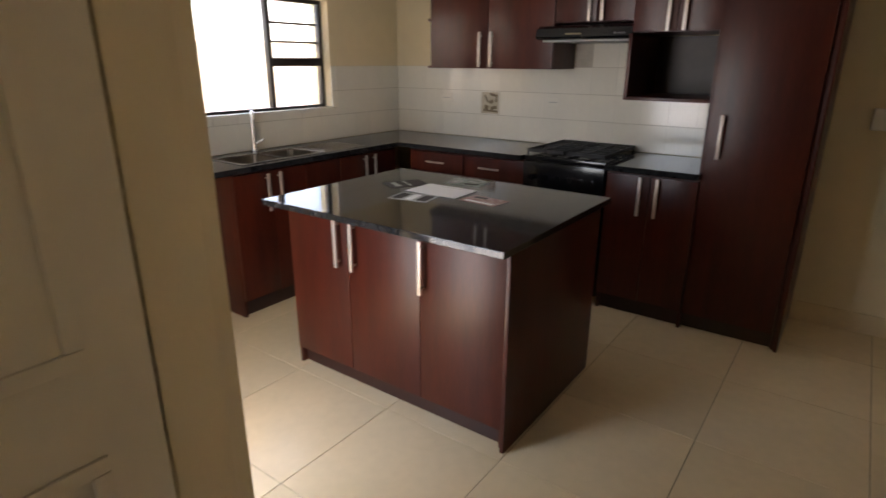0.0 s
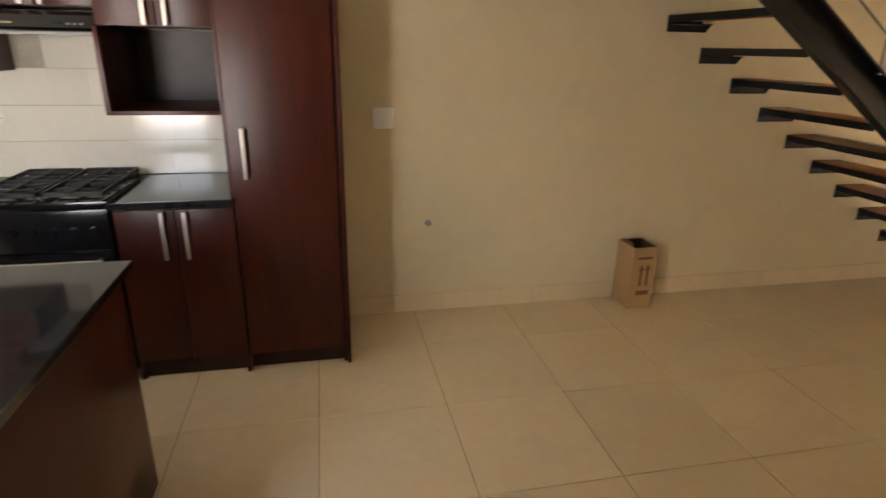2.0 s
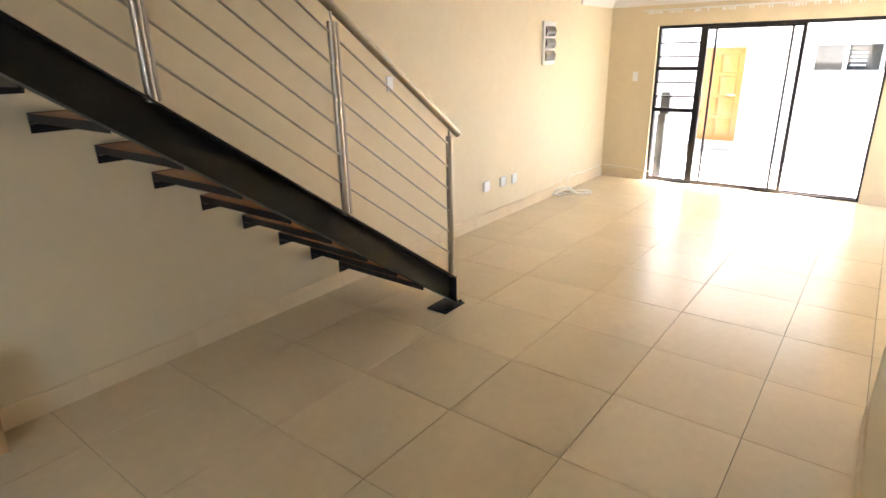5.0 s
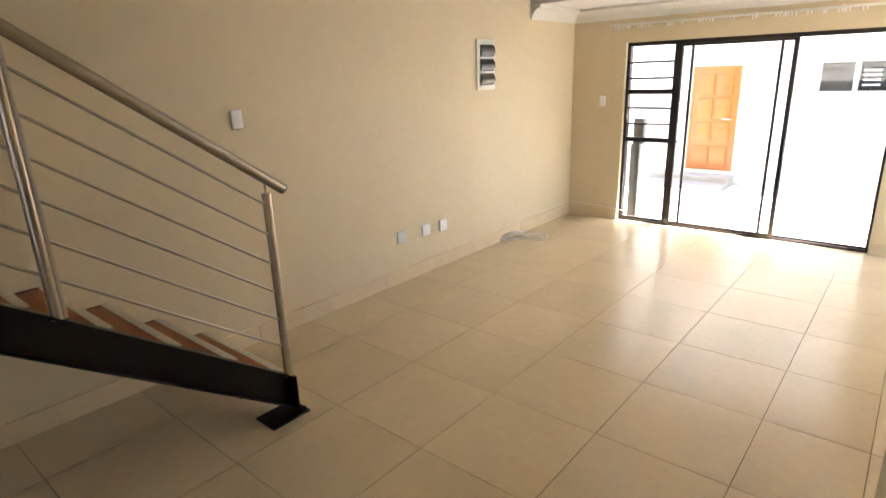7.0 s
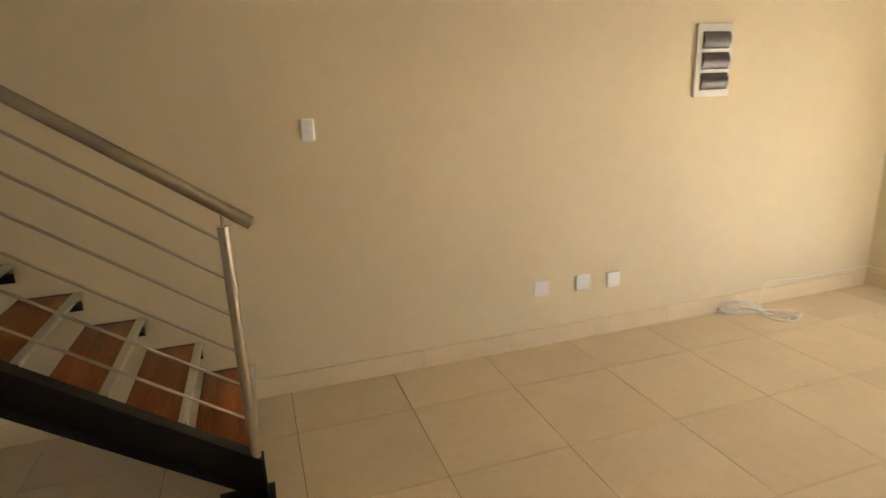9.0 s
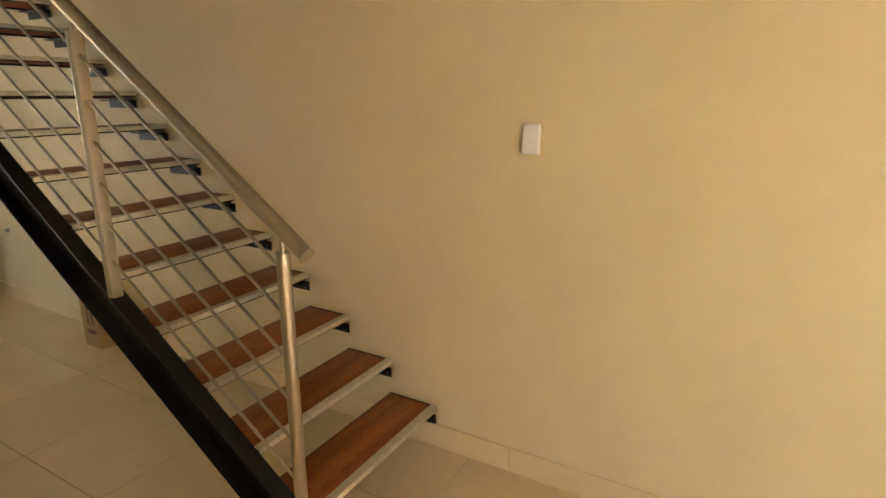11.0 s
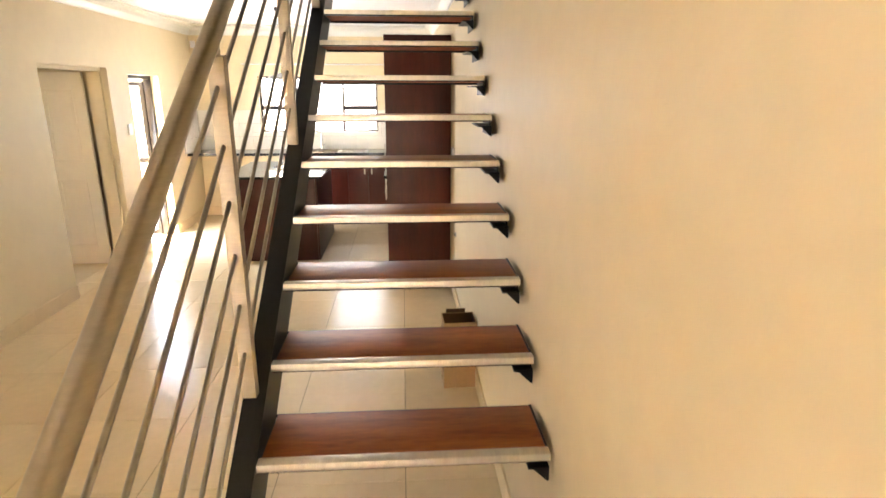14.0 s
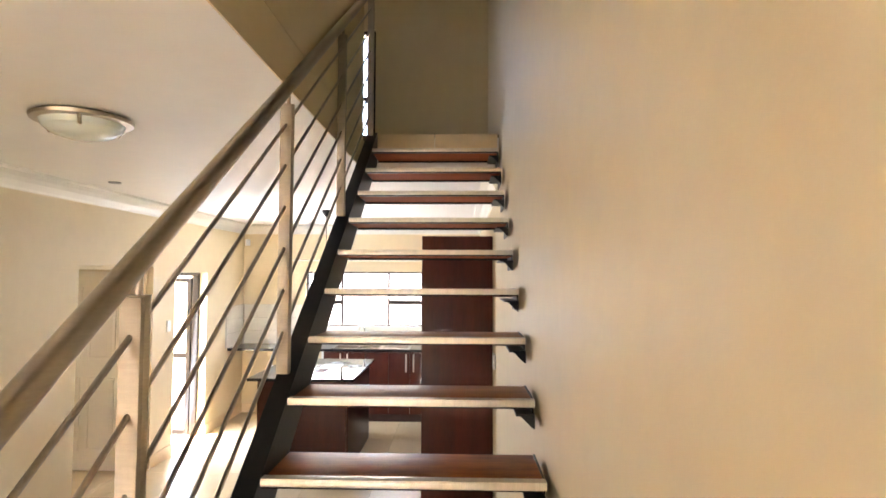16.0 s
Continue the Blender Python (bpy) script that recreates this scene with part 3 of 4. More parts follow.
def bowl(y0, y1):
    bm = bmesh.new()
    r = box(bm, -0.145, 0.145, y0, y1, -0.16, 0.0015)
    bmesh.ops.delete(bm, geom=[f for f in bm.faces if f.normal.z > 0.9], context="FACES")
    bmesh.ops.bevel(bm, geom=[e for e in bm.edges if not e.is_boundary], offset=0.03, segments=3, affect="EDGES")
    bmesh.ops.reverse_faces(bm, faces=bm.faces)
    return bm


rim = bmesh.new()
for b in ((-0.165, 0.165, 0.0, 0.02), (-0.165, 0.165, 0.31, 0.33), (-0.165, 0.165, 0.60, 0.62), (-0.165, -0.145, 0.02, 0.31), (0.145, 0.165, 0.02, 0.31), (-0.165, -0.145, 0.33, 0.60), (0.145, 0.165, 0.33, 0.60)):
    box(rim, b[0], b[1], b[2], b[3], -0.002, 0.004)
part("rim", rim, M_CHROME, sink)
part("bowl", bowl(0.02, 0.31), M_STEEL, sink)
part("bowl", bowl(0.33, 0.60), M_STEEL, sink)
part("drainer", boxes((-0.165, 0.165, 0.62, 1.02, -0.002, 0.003), bevel=0.001), M_STEEL, sink)
for i in range(9):
    part("drainer_rib", boxes((-0.13 + i * 0.0325 - 0.004, -0.13 + i * 0.0325 + 0.004, 0.66, 0.98, 0.003, 0.006), bevel=0.001), M_STEEL, sink)
for y in (0.165, 0.465):
    part("plug_hole", lathe([(0.0, -0.1585), (0.03, -0.1585), (0.034, -0.156), (0.036, -0.159)], 20), M_CHROME, sink)
    bpy.context.scene.collection.objects[-1].location = (0, y, 0)
tap = thing("mixer_tap", pose(-2.875, 1.93, 0.935, 0, 0, -32), "chrome swan neck kitchen mixer tap", "tap")
part("base", lathe([(0.0, 0), (0.028, 0), (0.028, 0.01), (0.02, 0.02), (0.018, 0.055), (0, 0.058)], 20), M_CHROME, tap)
sp = bmesh.new()
last = Vector((0, 0, 0.05))
for i in range(1, 13):
    a = i / 12
    if a < 0.5:
        p = Vector((0, 0, 0.05 + a * 2 * 0.16))
    else:
        w = (a - 0.5) * 2 * math.pi * 0.95
        p = Vector((0.055 - 0.055 * math.cos(w), 0, 0.21 + 0.055 * math.sin(w)))
    rod(sp, last, p, 0.0125, 20)
    last = p
part("spout", sp, M_CHROME, tap)
part("lever", rods(((0, 0.0, 0.05), (0.01, 0.065, 0.085), 0.006)), M_CHROME, tap)

# drain hose clipped to the wall below the worktop
hose = thing("drain_hose", pose(WX + 0.05, 1.36, 0), "white plastic drain hose clipped under the worktop", "hose")
part("upper_pipe", rods(((0.0, 0.0, 0.48), (0.0, 0.0, 0.895), 0.021)), M_PLASTIC, hose)
part("elbow", rods(((0.0, 0.0, 0.40), (0.0, 0.0, 0.485), 0.027)), M_PLASTIC, hose)
part("lower_pipe", rods(((0.0, 0.0, 0.0), (0.0, 0.0, 0.41), 0.016)), M_PLASTIC, hose)
part("clip", boxes((-0.05, 0.03, -0.03, 0.03, 0.435, 0.452), bevel=0.004), M_GREY, hose)

# stove
stove = thing("gas_stove", pose(-1.385, 2.905, 0), "black freestanding gas stove with cast iron grids", "stove")
part("body", boxes((0.004, 0.558, 0.03, 0.585, 0.06, 0.905), bevel=0.004), M_ENAMEL, stove)
part("hob", boxes((0.0, 0.562, 0.0, 0.588, 0.905, 0.937), bevel=0.005), M_ENAMEL, stove)
part("oven_door", boxes((0.012, 0.55, 0.0, 0.03, 0.22, 0.70), bevel=0.004), M_ENAMEL, stove)
part("oven_window", boxes((0.09, 0.47, -0.003, 0.0, 0.30, 0.56), bevel=0.001), M_ENAMEL, stove)
part("control_panel", boxes((0.006, 0.556, 0.0, 0.03, 0.71, 0.90), bevel=0.004), M_ENAMEL, stove)
part("drawer", boxes((0.012, 0.55, 0.004, 0.03, 0.08, 0.21), bevel=0.003), M_ENAMEL, stove)
part("oven_handle", rods(((0.05, -0.035, 0.665), (0.51, -0.035, 0.665), 0.009), ((0.07, -0.035, 0.665), (0.07, 0, 0.665), 0.006), ((0.49, -0.035, 0.665), (0.49, 0, 0.665), 0.006)), M_STEEL, stove)
for i in range(6):
    part("knob", rods(((0.075 + i * 0.082, -0.022, 0.80), (0.075 + i * 0.082, 0.0, 0.80), 0.019), seg=18), M_ENAMEL, stove)
for bx, by in ((0.15, 0.16), (0.42, 0.16), (0.15, 0.43), (0.42, 0.43)):
    bn = part("burner", lathe([(0, 0.956), (0.034, 0.956), (0.042, 0.95), (0.045, 0.937), (0.05, 0.937)], 20), M_IRON, stove)
    bn.location = (bx, by, 0)
for gx in (0.02, 0.292):
    g = bmesh.new()
    for q in (0.02, 0.29, 0.56):
        box(g, gx, gx + 0.25, q, q + 0.014, 0.958, 0.978)
    for q in (gx, gx + 0.12, gx + 0.241):
        box(g, q, q + 0.013, 0.02, 0.569, 0.9585, 0.9775)
    for q in (0.10, 0.21, 0.37, 0.48):
        box(g, gx + 0.03, gx + 0.22, q, q + 0.014, 0.958, 0.977)
    for fx in (gx, gx + 0.241):
        for fy in (0.022, 0.558):
            box(g, fx, fx + 0.009, fy, fy + 0.009, 0.937, 0.962)
    part("pan_grid", g, M_IRON, stove, smooth=False)

# extractor hood
hood = thing("extractor_hood", pose(-1.385, 2.99, 1.612), "black slimline extractor hood with a pale underside", "extractor hood")
bm = bmesh.new()
prof = [(0.0, 0.045), (0.02, 0.095), (0.06, 0.112), (0.506, 0.112), (0.506, 0.03), (0.03, 0.03)]
va = [bm.verts.new((0.0, y, z)) for y, z in prof]
vb = [bm.verts.new((0.61, y, z)) for y, z in prof]
for i in range(6):
    bm.faces.new((va[i], va[(i + 1) % 6], vb[(i + 1) % 6], vb[i]))
bm.faces.new(va)
bm.faces.new(vb)
bmesh.ops.recalc_face_normals(bm, faces=bm.faces)
part("canopy", soft(bm, 0.004), M_ENAMEL, hood)
part("filter", boxes((0.03, 0.58, 0.05, 0.48, 0.018, 0.03), bevel=0.002), M_GREY, hood, "pale grey grease filter")
part("trim_strip", boxes((0.20, 0.30, 0.003, 0.008, 0.058, 0.066)), M_CHROME, hood)
for i in range(3):
    part("switch", boxes((0.50 + i * 0.025, 0.515 + i * 0.025, 0.004, 0.009, 0.056, 0.066)), M_DKGREY, hood)

# island
island = cabinet(pose(-1.81, 1.305, 0), 1.232, 0.85, 0.0, 0.868, [(0.020, 0.4105, 0.10, 0.863, 0.362, 0.735, False), (0.4135, 0.823, 0.10, 0.863, 0.460, 0.735, False), (0.826, 1.231, 0.10, 0.863, 0.845, 0.72, False)], "mahogany kitchen island cabinet with three doors", 0.09, "kitchen_island")
part("end_panel", boxes((1.233, 1.251, -0.004, 0.85, 0.0, 0.868), bevel=0.001), M_MAHOG, island)
part("rear_panel", boxes((0.0, 1.233, 0.85, 0.866, 0.0, 0.868), bevel=0.001), M_MAHOG, island)
solid("island_top", boxes((-1.85, -0.535, 1.205, 2.225, 0.869, 0.897), bevel=0.003), M_GRANITE, "polished black granite top of the kitchen island", "worktop")


def sheet(name, x, y, w, h, turn, z, material, label, rows=()):
    s = thing(name, pose(x, y, z, 0, 0, turn), label, "leaflet", "papers on the island")
    part("sheet", boxes((-w / 2, w / 2, -h / 2, h / 2, 0, 0.0012)), material, s, smooth=False)
    for (rx, ry, rw, rh, rm) in rows:
        part("print", boxes((rx, rx + rw, ry, ry + rh, 0.0012, 0.0016)), rm, s, smooth=False)
    return s


ZT = 0.8975
sheet("leaflet", -1.53, 1.88, 0.15, 0.21, -28, ZT, M_DARKP, "dark printed card on the island top", [(-0.05, -0.07, 0.10, 0.03, M_GREYP), (-0.06, 0.0, 0.12, 0.015, M_GREYP)])
sheet("leaflet", -1.285, 2.10, 0.21, 0.15, 8, ZT, M_GREENP, "green and grey printed leaflet on the island top", [(-0.09, -0.05, 0.06, 0.08, M_GREYP), (0.0, -0.05, 0.08, 0.03, M_DARKP), (0.0, 0.01, 0.08, 0.03, M_GREYP)])
sheet("leaflet", -1.30, 1.665, 0.21, 0.15, 10, ZT, M_GREYP, "grey printed leaflet on the island top", [(-0.09, -0.06, 0.05, 0.11, M_DARKP), (-0.02, -0.06, 0.04, 0.11, M_PAPER), (0.04, -0.06, 0.05, 0.11, M_DARKP)])
sheet("leaflet", -0.99, 1.80, 0.20, 0.13, -5, ZT, M_REDP, "red and cream printed leaflet on the island top", [(-0.08, -0.05, 0.16, 0.02, M_PAPER), (-0.08, 0.02, 0.07, 0.03, M_DARKP)])
paper = sheet("paper_sheet", -1.272, 1.848, 0.30, 0.21, 1, ZT + 0.002, M_PAPER, "plain white sheet of paper on the island top", [(-0.05, 0.075, 0.14, 0.004, M_GREYP)])

# splashback tiles
def splash(name, label):
    return thing(name, pose(0, 0, 0), label, "splashback", kind="structure")


TS = 0.180
tile_n = mesh_of("tile", boxes((0, TS - 0.0004, -0.009, -0.003, 0, TS - 0.003), bevel=0.0007), M_SPLASH)
tile_w = mesh_of("tile", boxes((0.003, 0.009, 0, TS - 0.0004, 0, TS - 0.003), bevel=0.0007), M_SPLASH)
tile_s = mesh_of("tile", boxes((0, TS - 0.003, 0.003, 0.009, 0, TS - 0.003), bevel=0.0012), M_SPLASH)
Z0 = 0.937
spl_n = splash("splashback_north", "glazed cream wall tiles behind the worktop")
part("grout_bed", boxes((WX + 0.001, -0.292, NY - 0.003, NY - 0.001, Z0, Z0 + 3 * TS)), M_SGROUT, spl_n, smooth=False)
part("grout_bed", boxes((-1.325, -0.78, NY - 0.003, NY - 0.001, Z0 + 3 * TS, 1.745)), M_SGROUT, spl_n, smooth=False)
x = -0.295 - TS
while x > WX - 0.12:
    for r in range(5 if -1.35 < x < -0.80 else 3):
        if r == 1 and abs(x + TS / 2 + 1.97) < TS / 2:
            motif_x = x
            continue
        piece("tile", tile_n, spl_n, (max(x, WX + 0.011), NY, Z0 + 0.0015 + r * TS))
    x -= TS
spl_w = splash("splashback_west", "glazed cream wall tiles below the kitchen window")
part("grout_bed", boxes((WX + 0.001, WX + 0.003, SY + 0.001, NY - 0.01, Z0, WIN[2] - 0.001), (WX + 0.001, WX + 0.003, WIN[1] + 0.001, NY - 0.01, WIN[2], Z0 + 3 * TS), (WX + 0.001, WX + 0.003, SY + 0.001, WIN[0] - 0.001, WIN[2], Z0 + 3 * TS)), M_SGROUT, spl_w, smooth=False)
yt = NY - 0.011 - TS
while yt > SY - 0.15:
    y = max(yt, SY + 0.011)
    for r in range(3):
        za, zb = Z0 + 0.0015 + r * TS, Z0 + (r + 1) * TS - 0.0015
        inside = y + TS > WIN[0] and y < WIN[1]
        if inside and zb > WIN[2]:
            ya, yb = y, y + TS - 0.003
            if za < WIN[2] - 0.01:
                part("tile", boxes((WX + 0.003, WX + 0.009, ya, yb, za, WIN[2]), bevel=0.0012), M_SPLASH, spl_w, smooth=False)
            if zb > WIN[2] and ya < WIN[0] - 0.01:
                part("tile", boxes((WX + 0.003, WX + 0.009, ya, WIN[0], max(za, WIN[2] + 0.003), zb), bevel=0.0012), M_SPLASH, spl_w, smooth=False)
            if zb > WIN[2] and yb > WIN[1] + 0.01:
                part("tile", boxes((WX + 0.003, WX + 0.009, WIN[1], yb, max(za, WIN[2] + 0.003), zb), bevel=0.0012), M_SPLASH, spl_w, smooth=False)
        else:
            piece("tile", tile_w, spl_w, (WX, y, za))
    yt -= TS
spl_s = splash("splashback_south", "glazed cream wall tiles at the worktop's end")
part("grout_bed", boxes((WX + 0.01, -2.36, SY + 0.001, SY + 0.003, Z0, Z0 + 3 * TS)), M_SGROUT, spl_s, smooth=False)
for c in range(3):
    for r in range(3):
        piece("tile", tile_s, spl_s, (WX + 0.011 + c * TS * 0.985, SY, Z0 + 0.0015 + r * TS))
motif = thing("motif_tile", pose(motif_x - 0.0, NY - 0.003, Z0 + 0.0015 + TS), "cream wall tile with a dark sepia picture", "tile")
part("tile", boxes((0, TS - 0.003, -0.006, 0, 0, TS - 0.003), bevel=0.0012), M_SPLASH, motif, smooth=False)
part("picture", boxes((0.012, 0.165, -0.0066, -0.006, 0.008, 0.169)), M_MOTIF, motif, smooth=False)
for a, b, d, e, turn in ((0.050, 0.066, 0.085, 0.150, -35), (0.085, 0.155, 0.140, 0.158, 12), (0.140, 0.154, 0.095, 0.145, 8), (0.085, 0.120, 0.085, 0.112, -20), (0.030, 0.160, 0.022, 0.036, 3), (0.040, 0.075, 0.036, 0.070, 15), (0.095, 0.150, 0.040, 0.066, -12)):
    cx_, cz_ = (a + b) / 2, (d + e) / 2
    stroke = part("picture_stroke", boxes((a - cx_, b - cx_, -0.0012, 0, d - cz_, e - cz_), bevel=0.0004), M_SEPIA, motif, smooth=False)
    stroke.location, stroke.rotation_euler = (cx_, -0.0066, cz_), (0, radians(turn), 0)


def socket_plate(m, w, h, holes, label, name="socket", switch=False, group="wall plates"):
    """A wall plate in the plane y=0 facing -y, centred."""
    s = thing(name, m, label, "switch" if switch else "socket", group)
    part("plate", soft(boxes((-w / 2, w / 2, -0.018, 0.0, -h / 2, h / 2)), 0.011, 4), M_PLASTIC, s)
    for hx, hz, hw, hh in holes:
        if switch:
            part("rocker", boxes((hx - hw / 2, hx + hw / 2, -0.0185, -0.014, hz - hh / 2, hz + hh / 2), bevel=0.002), M_PLASTIC, s)
        else:
            part("hole", boxes((hx - hw / 2, hx + hw / 2, -0.0166, -0.015, hz - hh / 2, hz + hh / 2)), M_DKGREY, s, smooth=False)
    return s


HOLES = [(-0.022, 0.0, 0.008, 0.010), (0.026, 0.0, 0.008, 0.010), (-0.034, -0.024, 0.009, 0.006), (-0.010, -0.024, 0.009, 0.006), (0.013, -0.024, 0.009, 0.006), (0.036, -0.024, 0.009, 0.006)]
nw = lambda x, z: pose(x, NY, z)
socket_plate(nw(6.447, 0.398), 0.105, 0.105, HOLES, "white plastic double wall socket above the skirting")
socket_plate(nw(6.752, 0.394), 0.105, 0.105, HOLES, "white plastic double wall socket above the skirting")
socket_plate(nw(6.985, 0.385), 0.100, 0.105, [], "blank white plastic wall plate beside the sockets", "blank_plate")
socket_plate(nw(5.086, 1.465), 0.072, 0.115, [(0, 0, 0.03, 0.03)], "white plastic light switch beside the stairs", "light_switch", True)
socket_plate(nw(0.472, 1.225), 0.128, 0.118, [(-0.03, 0.018, 0.035, 0.012), (-0.03, -0.012, 0.035, 0.012), (0.03, 0, 0.035, 0.06)], "white plastic double switch plate beside the tall cupboard", "light_switch", True)
socket_plate(pose(EX, 3.12, 1.345, 0, 0, -90), 0.07, 0.115, [(0, 0.0, 0.025, 0.03)], "white plastic light switch beside the sliding door", "light_switch", True)
socket_plate(pose(-0.93, SY, 1.35, 0, 0, 180), 0.07, 0.115, [(0, 0.0, 0.025, 0.03)], "white plastic light switch between the doorways", "light_switch", True)
for y in (0.62, 0.75):
    socket_plate(pose(WX, y, 0.605, 0, 0, 90), 0.085, 0.085, [(0.0, 0.01, 0.01, 0.01), (-0.02, -0.015, 0.008, 0.006), (0.02, -0.015, 0.008, 0.006)], "white wall outlet below the worktop")
for x in (-2.42, -1.47):
    sp_ = thing("socket", pose(x, NY - 0.009, 1.235), "cream flush socket plate on the splashback tiles", "socket", "wall plates")
    part("plate", boxes((-0.055, 0.055, -0.005, 0, -0.034, 0.034), bevel=0.002), M_SPLASH, sp_)
    part("slot", boxes((-0.035, 0.035, -0.0056, -0.0045, -0.003, 0.001)), M_GREY, sp_, smooth=False)
hole = thing("cable_outlet", nw(0.74, 0.59), "small round wall outlet with cable ends", "outlet")
part("collar", lathe([(0.0, 0.0), (0.02, 0.0), (0.02, 0.006), (0.013, 0.008), (0, 0.008)], 18), M_GREY, hole)
hole.rotation_euler = (radians(90), 0, 0)
part("wire", rods(((-0.008, 0.002, 0.006), (-0.014, 0.006, 0.022), 0.003)), M_DKGREY, hole)
part("wire", rods(((0.006, -0.003, 0.006), (0.010, -0.008, 0.022), 0.003)), M_DKGREY, hole)


# ---- windows and doors ----
def pane(parent, x0, x1, y0, y1, z0, z1):
    g = part("pane", boxes((x0, x1, y0, y1, z0, z1)), M_GLASS, parent, "clear glass", smooth=False)
    g.visible_shadow = False
    return g


win = thing("window_1", pose(WX - 0.10, 0, 0), "bronze framed kitchen window with burglar bars", "window", kind="structure")
y0, y1, z0, z1 = WIN
FW = 0.028
M1, M2, TR = 1.592, 2.240, 1.505
for nm, d in (("frame", (-0.02, 0.03, y0, y0 + FW, z0, z1)), ("frame", (-0.02, 0.03, y1 - FW, y1, z0, z1)), ("frame", (-0.02, 0.03, y0 + FW, y1 - FW, z0, z0 + FW)), ("frame", (-0.02, 0.03, y0 + FW, y1 - FW, z1 - FW, z1)),
              ("mullion", (-0.02, 0.03, M1 - 0.016, M1 + 0.016, z0 + FW, z1 - FW)), ("mullion", (-0.02, 0.03, M2 - 0.016, M2 + 0.016, z0 + FW, z1 - FW))):
    part(nm, boxes(d, bevel=0.003), M_FRAME, win)
for a, b in ((y0 + FW, M1 - 0.016), (M2 + 0.016, y1 - FW)):
    part("transom", boxes((-0.02, 0.034, a, b, TR - 0.03, TR + 0.03), bevel=0.003), M_FRAME, win)
    for z in (1.64, 1.765):
        part("burglar_bar", boxes((-0.004, 0.004, a, b, z - 0.008, z + 0.008)), M_FRAME, win, smooth=False)
    pane(win, -0.012, -0.008, a, b, TR + 0.03, z1 - FW)
    pane(win, -0.012, -0.008, a, b, z0 + FW, TR - 0.03)
pane(win, -0.012, -0.008, M1 + 0.016, M2 - 0.016, z0 + FW, z1 - FW)
part("sill", boxes((0.031, 0.11, y0, y1, z0 - 0.004, z0 + 0.012), bevel=0.003), M_SPLASH, win)
solid("yellow_sign", boxes((-11.498, -11.48, 1.52, 1.79, 1.72, 1.90), bevel=0.003), M_YELLOW, "small yellow sign board on the neighbouring house wall", "sign")

# sliding door
sd = thing("sliding_door", pose(EX + 0.05, 0, 0), "bronze framed glass sliding door, closed, with a barred side panel", "door", kind="structure")
y0, y1, z0, z1 = SLIDE
for nm, d in (("frame", (0, 0.09, y0, y0 + 0.025, 0, z1)), ("frame", (0, 0.09, y1 - 0.03, y1, 0, z1)), ("head", (0, 0.09, y0 + 0.025, y1 - 0.03, z1 - 0.04, z1)), ("track", (0, 0.09, y0 + 0.025, y1 - 0.03, 0, 0.022)),
              ("mullion", (0.0, 0.05, 2.305, 2.385, 0.022, z1 - 0.04)), ("stile", (0.012, 0.042, 2.20, 2.225, 0.045, z1 - 0.06)),
              ("stile", (0.012, 0.042, 1.405, 1.43, 0.045, z1 - 0.06)), ("stile", (0.005, 0.05, 1.285, 1.325, 0.022, z1 - 0.04)), ("bottom_rail", (0.012, 0.042, 1.285, 2.305, 0.022, 0.05)), ("top_rail", (0.012, 0.042, 1.285, 2.305, z1 - 0.065, z1 - 0.04)),
              ("bottom_rail", (0.05, 0.08, 0.525, 1.285, 0.022, 0.036))):
    part(nm, boxes(d, bevel=0.003), M_FRAME, sd)
a, b = 2.385, y1 - 0.03
for z, h in ((1.44, 0.05), (0.93, 0.05), (0.04, 0.02)):
    part("transom", boxes((0.0, 0.05, a, b, z - h / 2, z + h / 2), bevel=0.003), M_FRAME, sd)
for z in (1.745, 1.58, 1.27, 1.10):
    part("burglar_bar", rods(((0.01, a, z), (0.01, b, z), 0.011), seg=8), M_FRAME, sd)
part("lock", boxes((-0.03, 0.005, 1.285, 1.31, 0.82, 1.02), bevel=0.005), M_BLACK, sd)
part("catch", rods(((0.0, 2.30, 0.93), (-0.04, 2.27, 0.925), 0.008)), M_BLACK, sd)
for d in ((a, b, 0.05, 0.905), (a, b, 0.955, 1.415), (a, b, 1.465, z1 - 0.04), (1.325, 2.305, 0.05, z1 - 0.065)):
    pane(sd, 0.025, 0.029, *d)
pane(sd, 0.062, 0.066, 0.525, 1.285, 0.036, z1 - 0.04)

# inner door: open leaf behind the south doorway
jamb = thing("door_frame", pose(0, 0, 0), "cream painted door frame in the doorway", "door frame", kind="structure")
for d in ((DOOR[0], DOOR[0] + 0.035, SY - 0.185, SY - 0.06, 0, DOOR[3]), (DOOR[1] - 0.012, DOOR[1], SY - 0.185, SY - 0.10, 0, DOOR[3]), (DOOR[0] + 0.035, DOOR[1] - 0.012, SY - 0.185, SY - 0.06, DOOR[3] - 0.035, DOOR[3])):
    part("frame_member", boxes(d, bevel=0.004), M_WALL, jamb)
leaf = thing("panel_door", pose(DOOR[0] + 0.06, SY - 0.21, 0.008, 0, 0, -90), "white moulded panel door standing open", "door", kind="structure")
part("leaf", boxes((0.0, 0.81, -0.02, 0.02, 0.0, 1.90), bevel=0.003), M_DOOR, leaf)
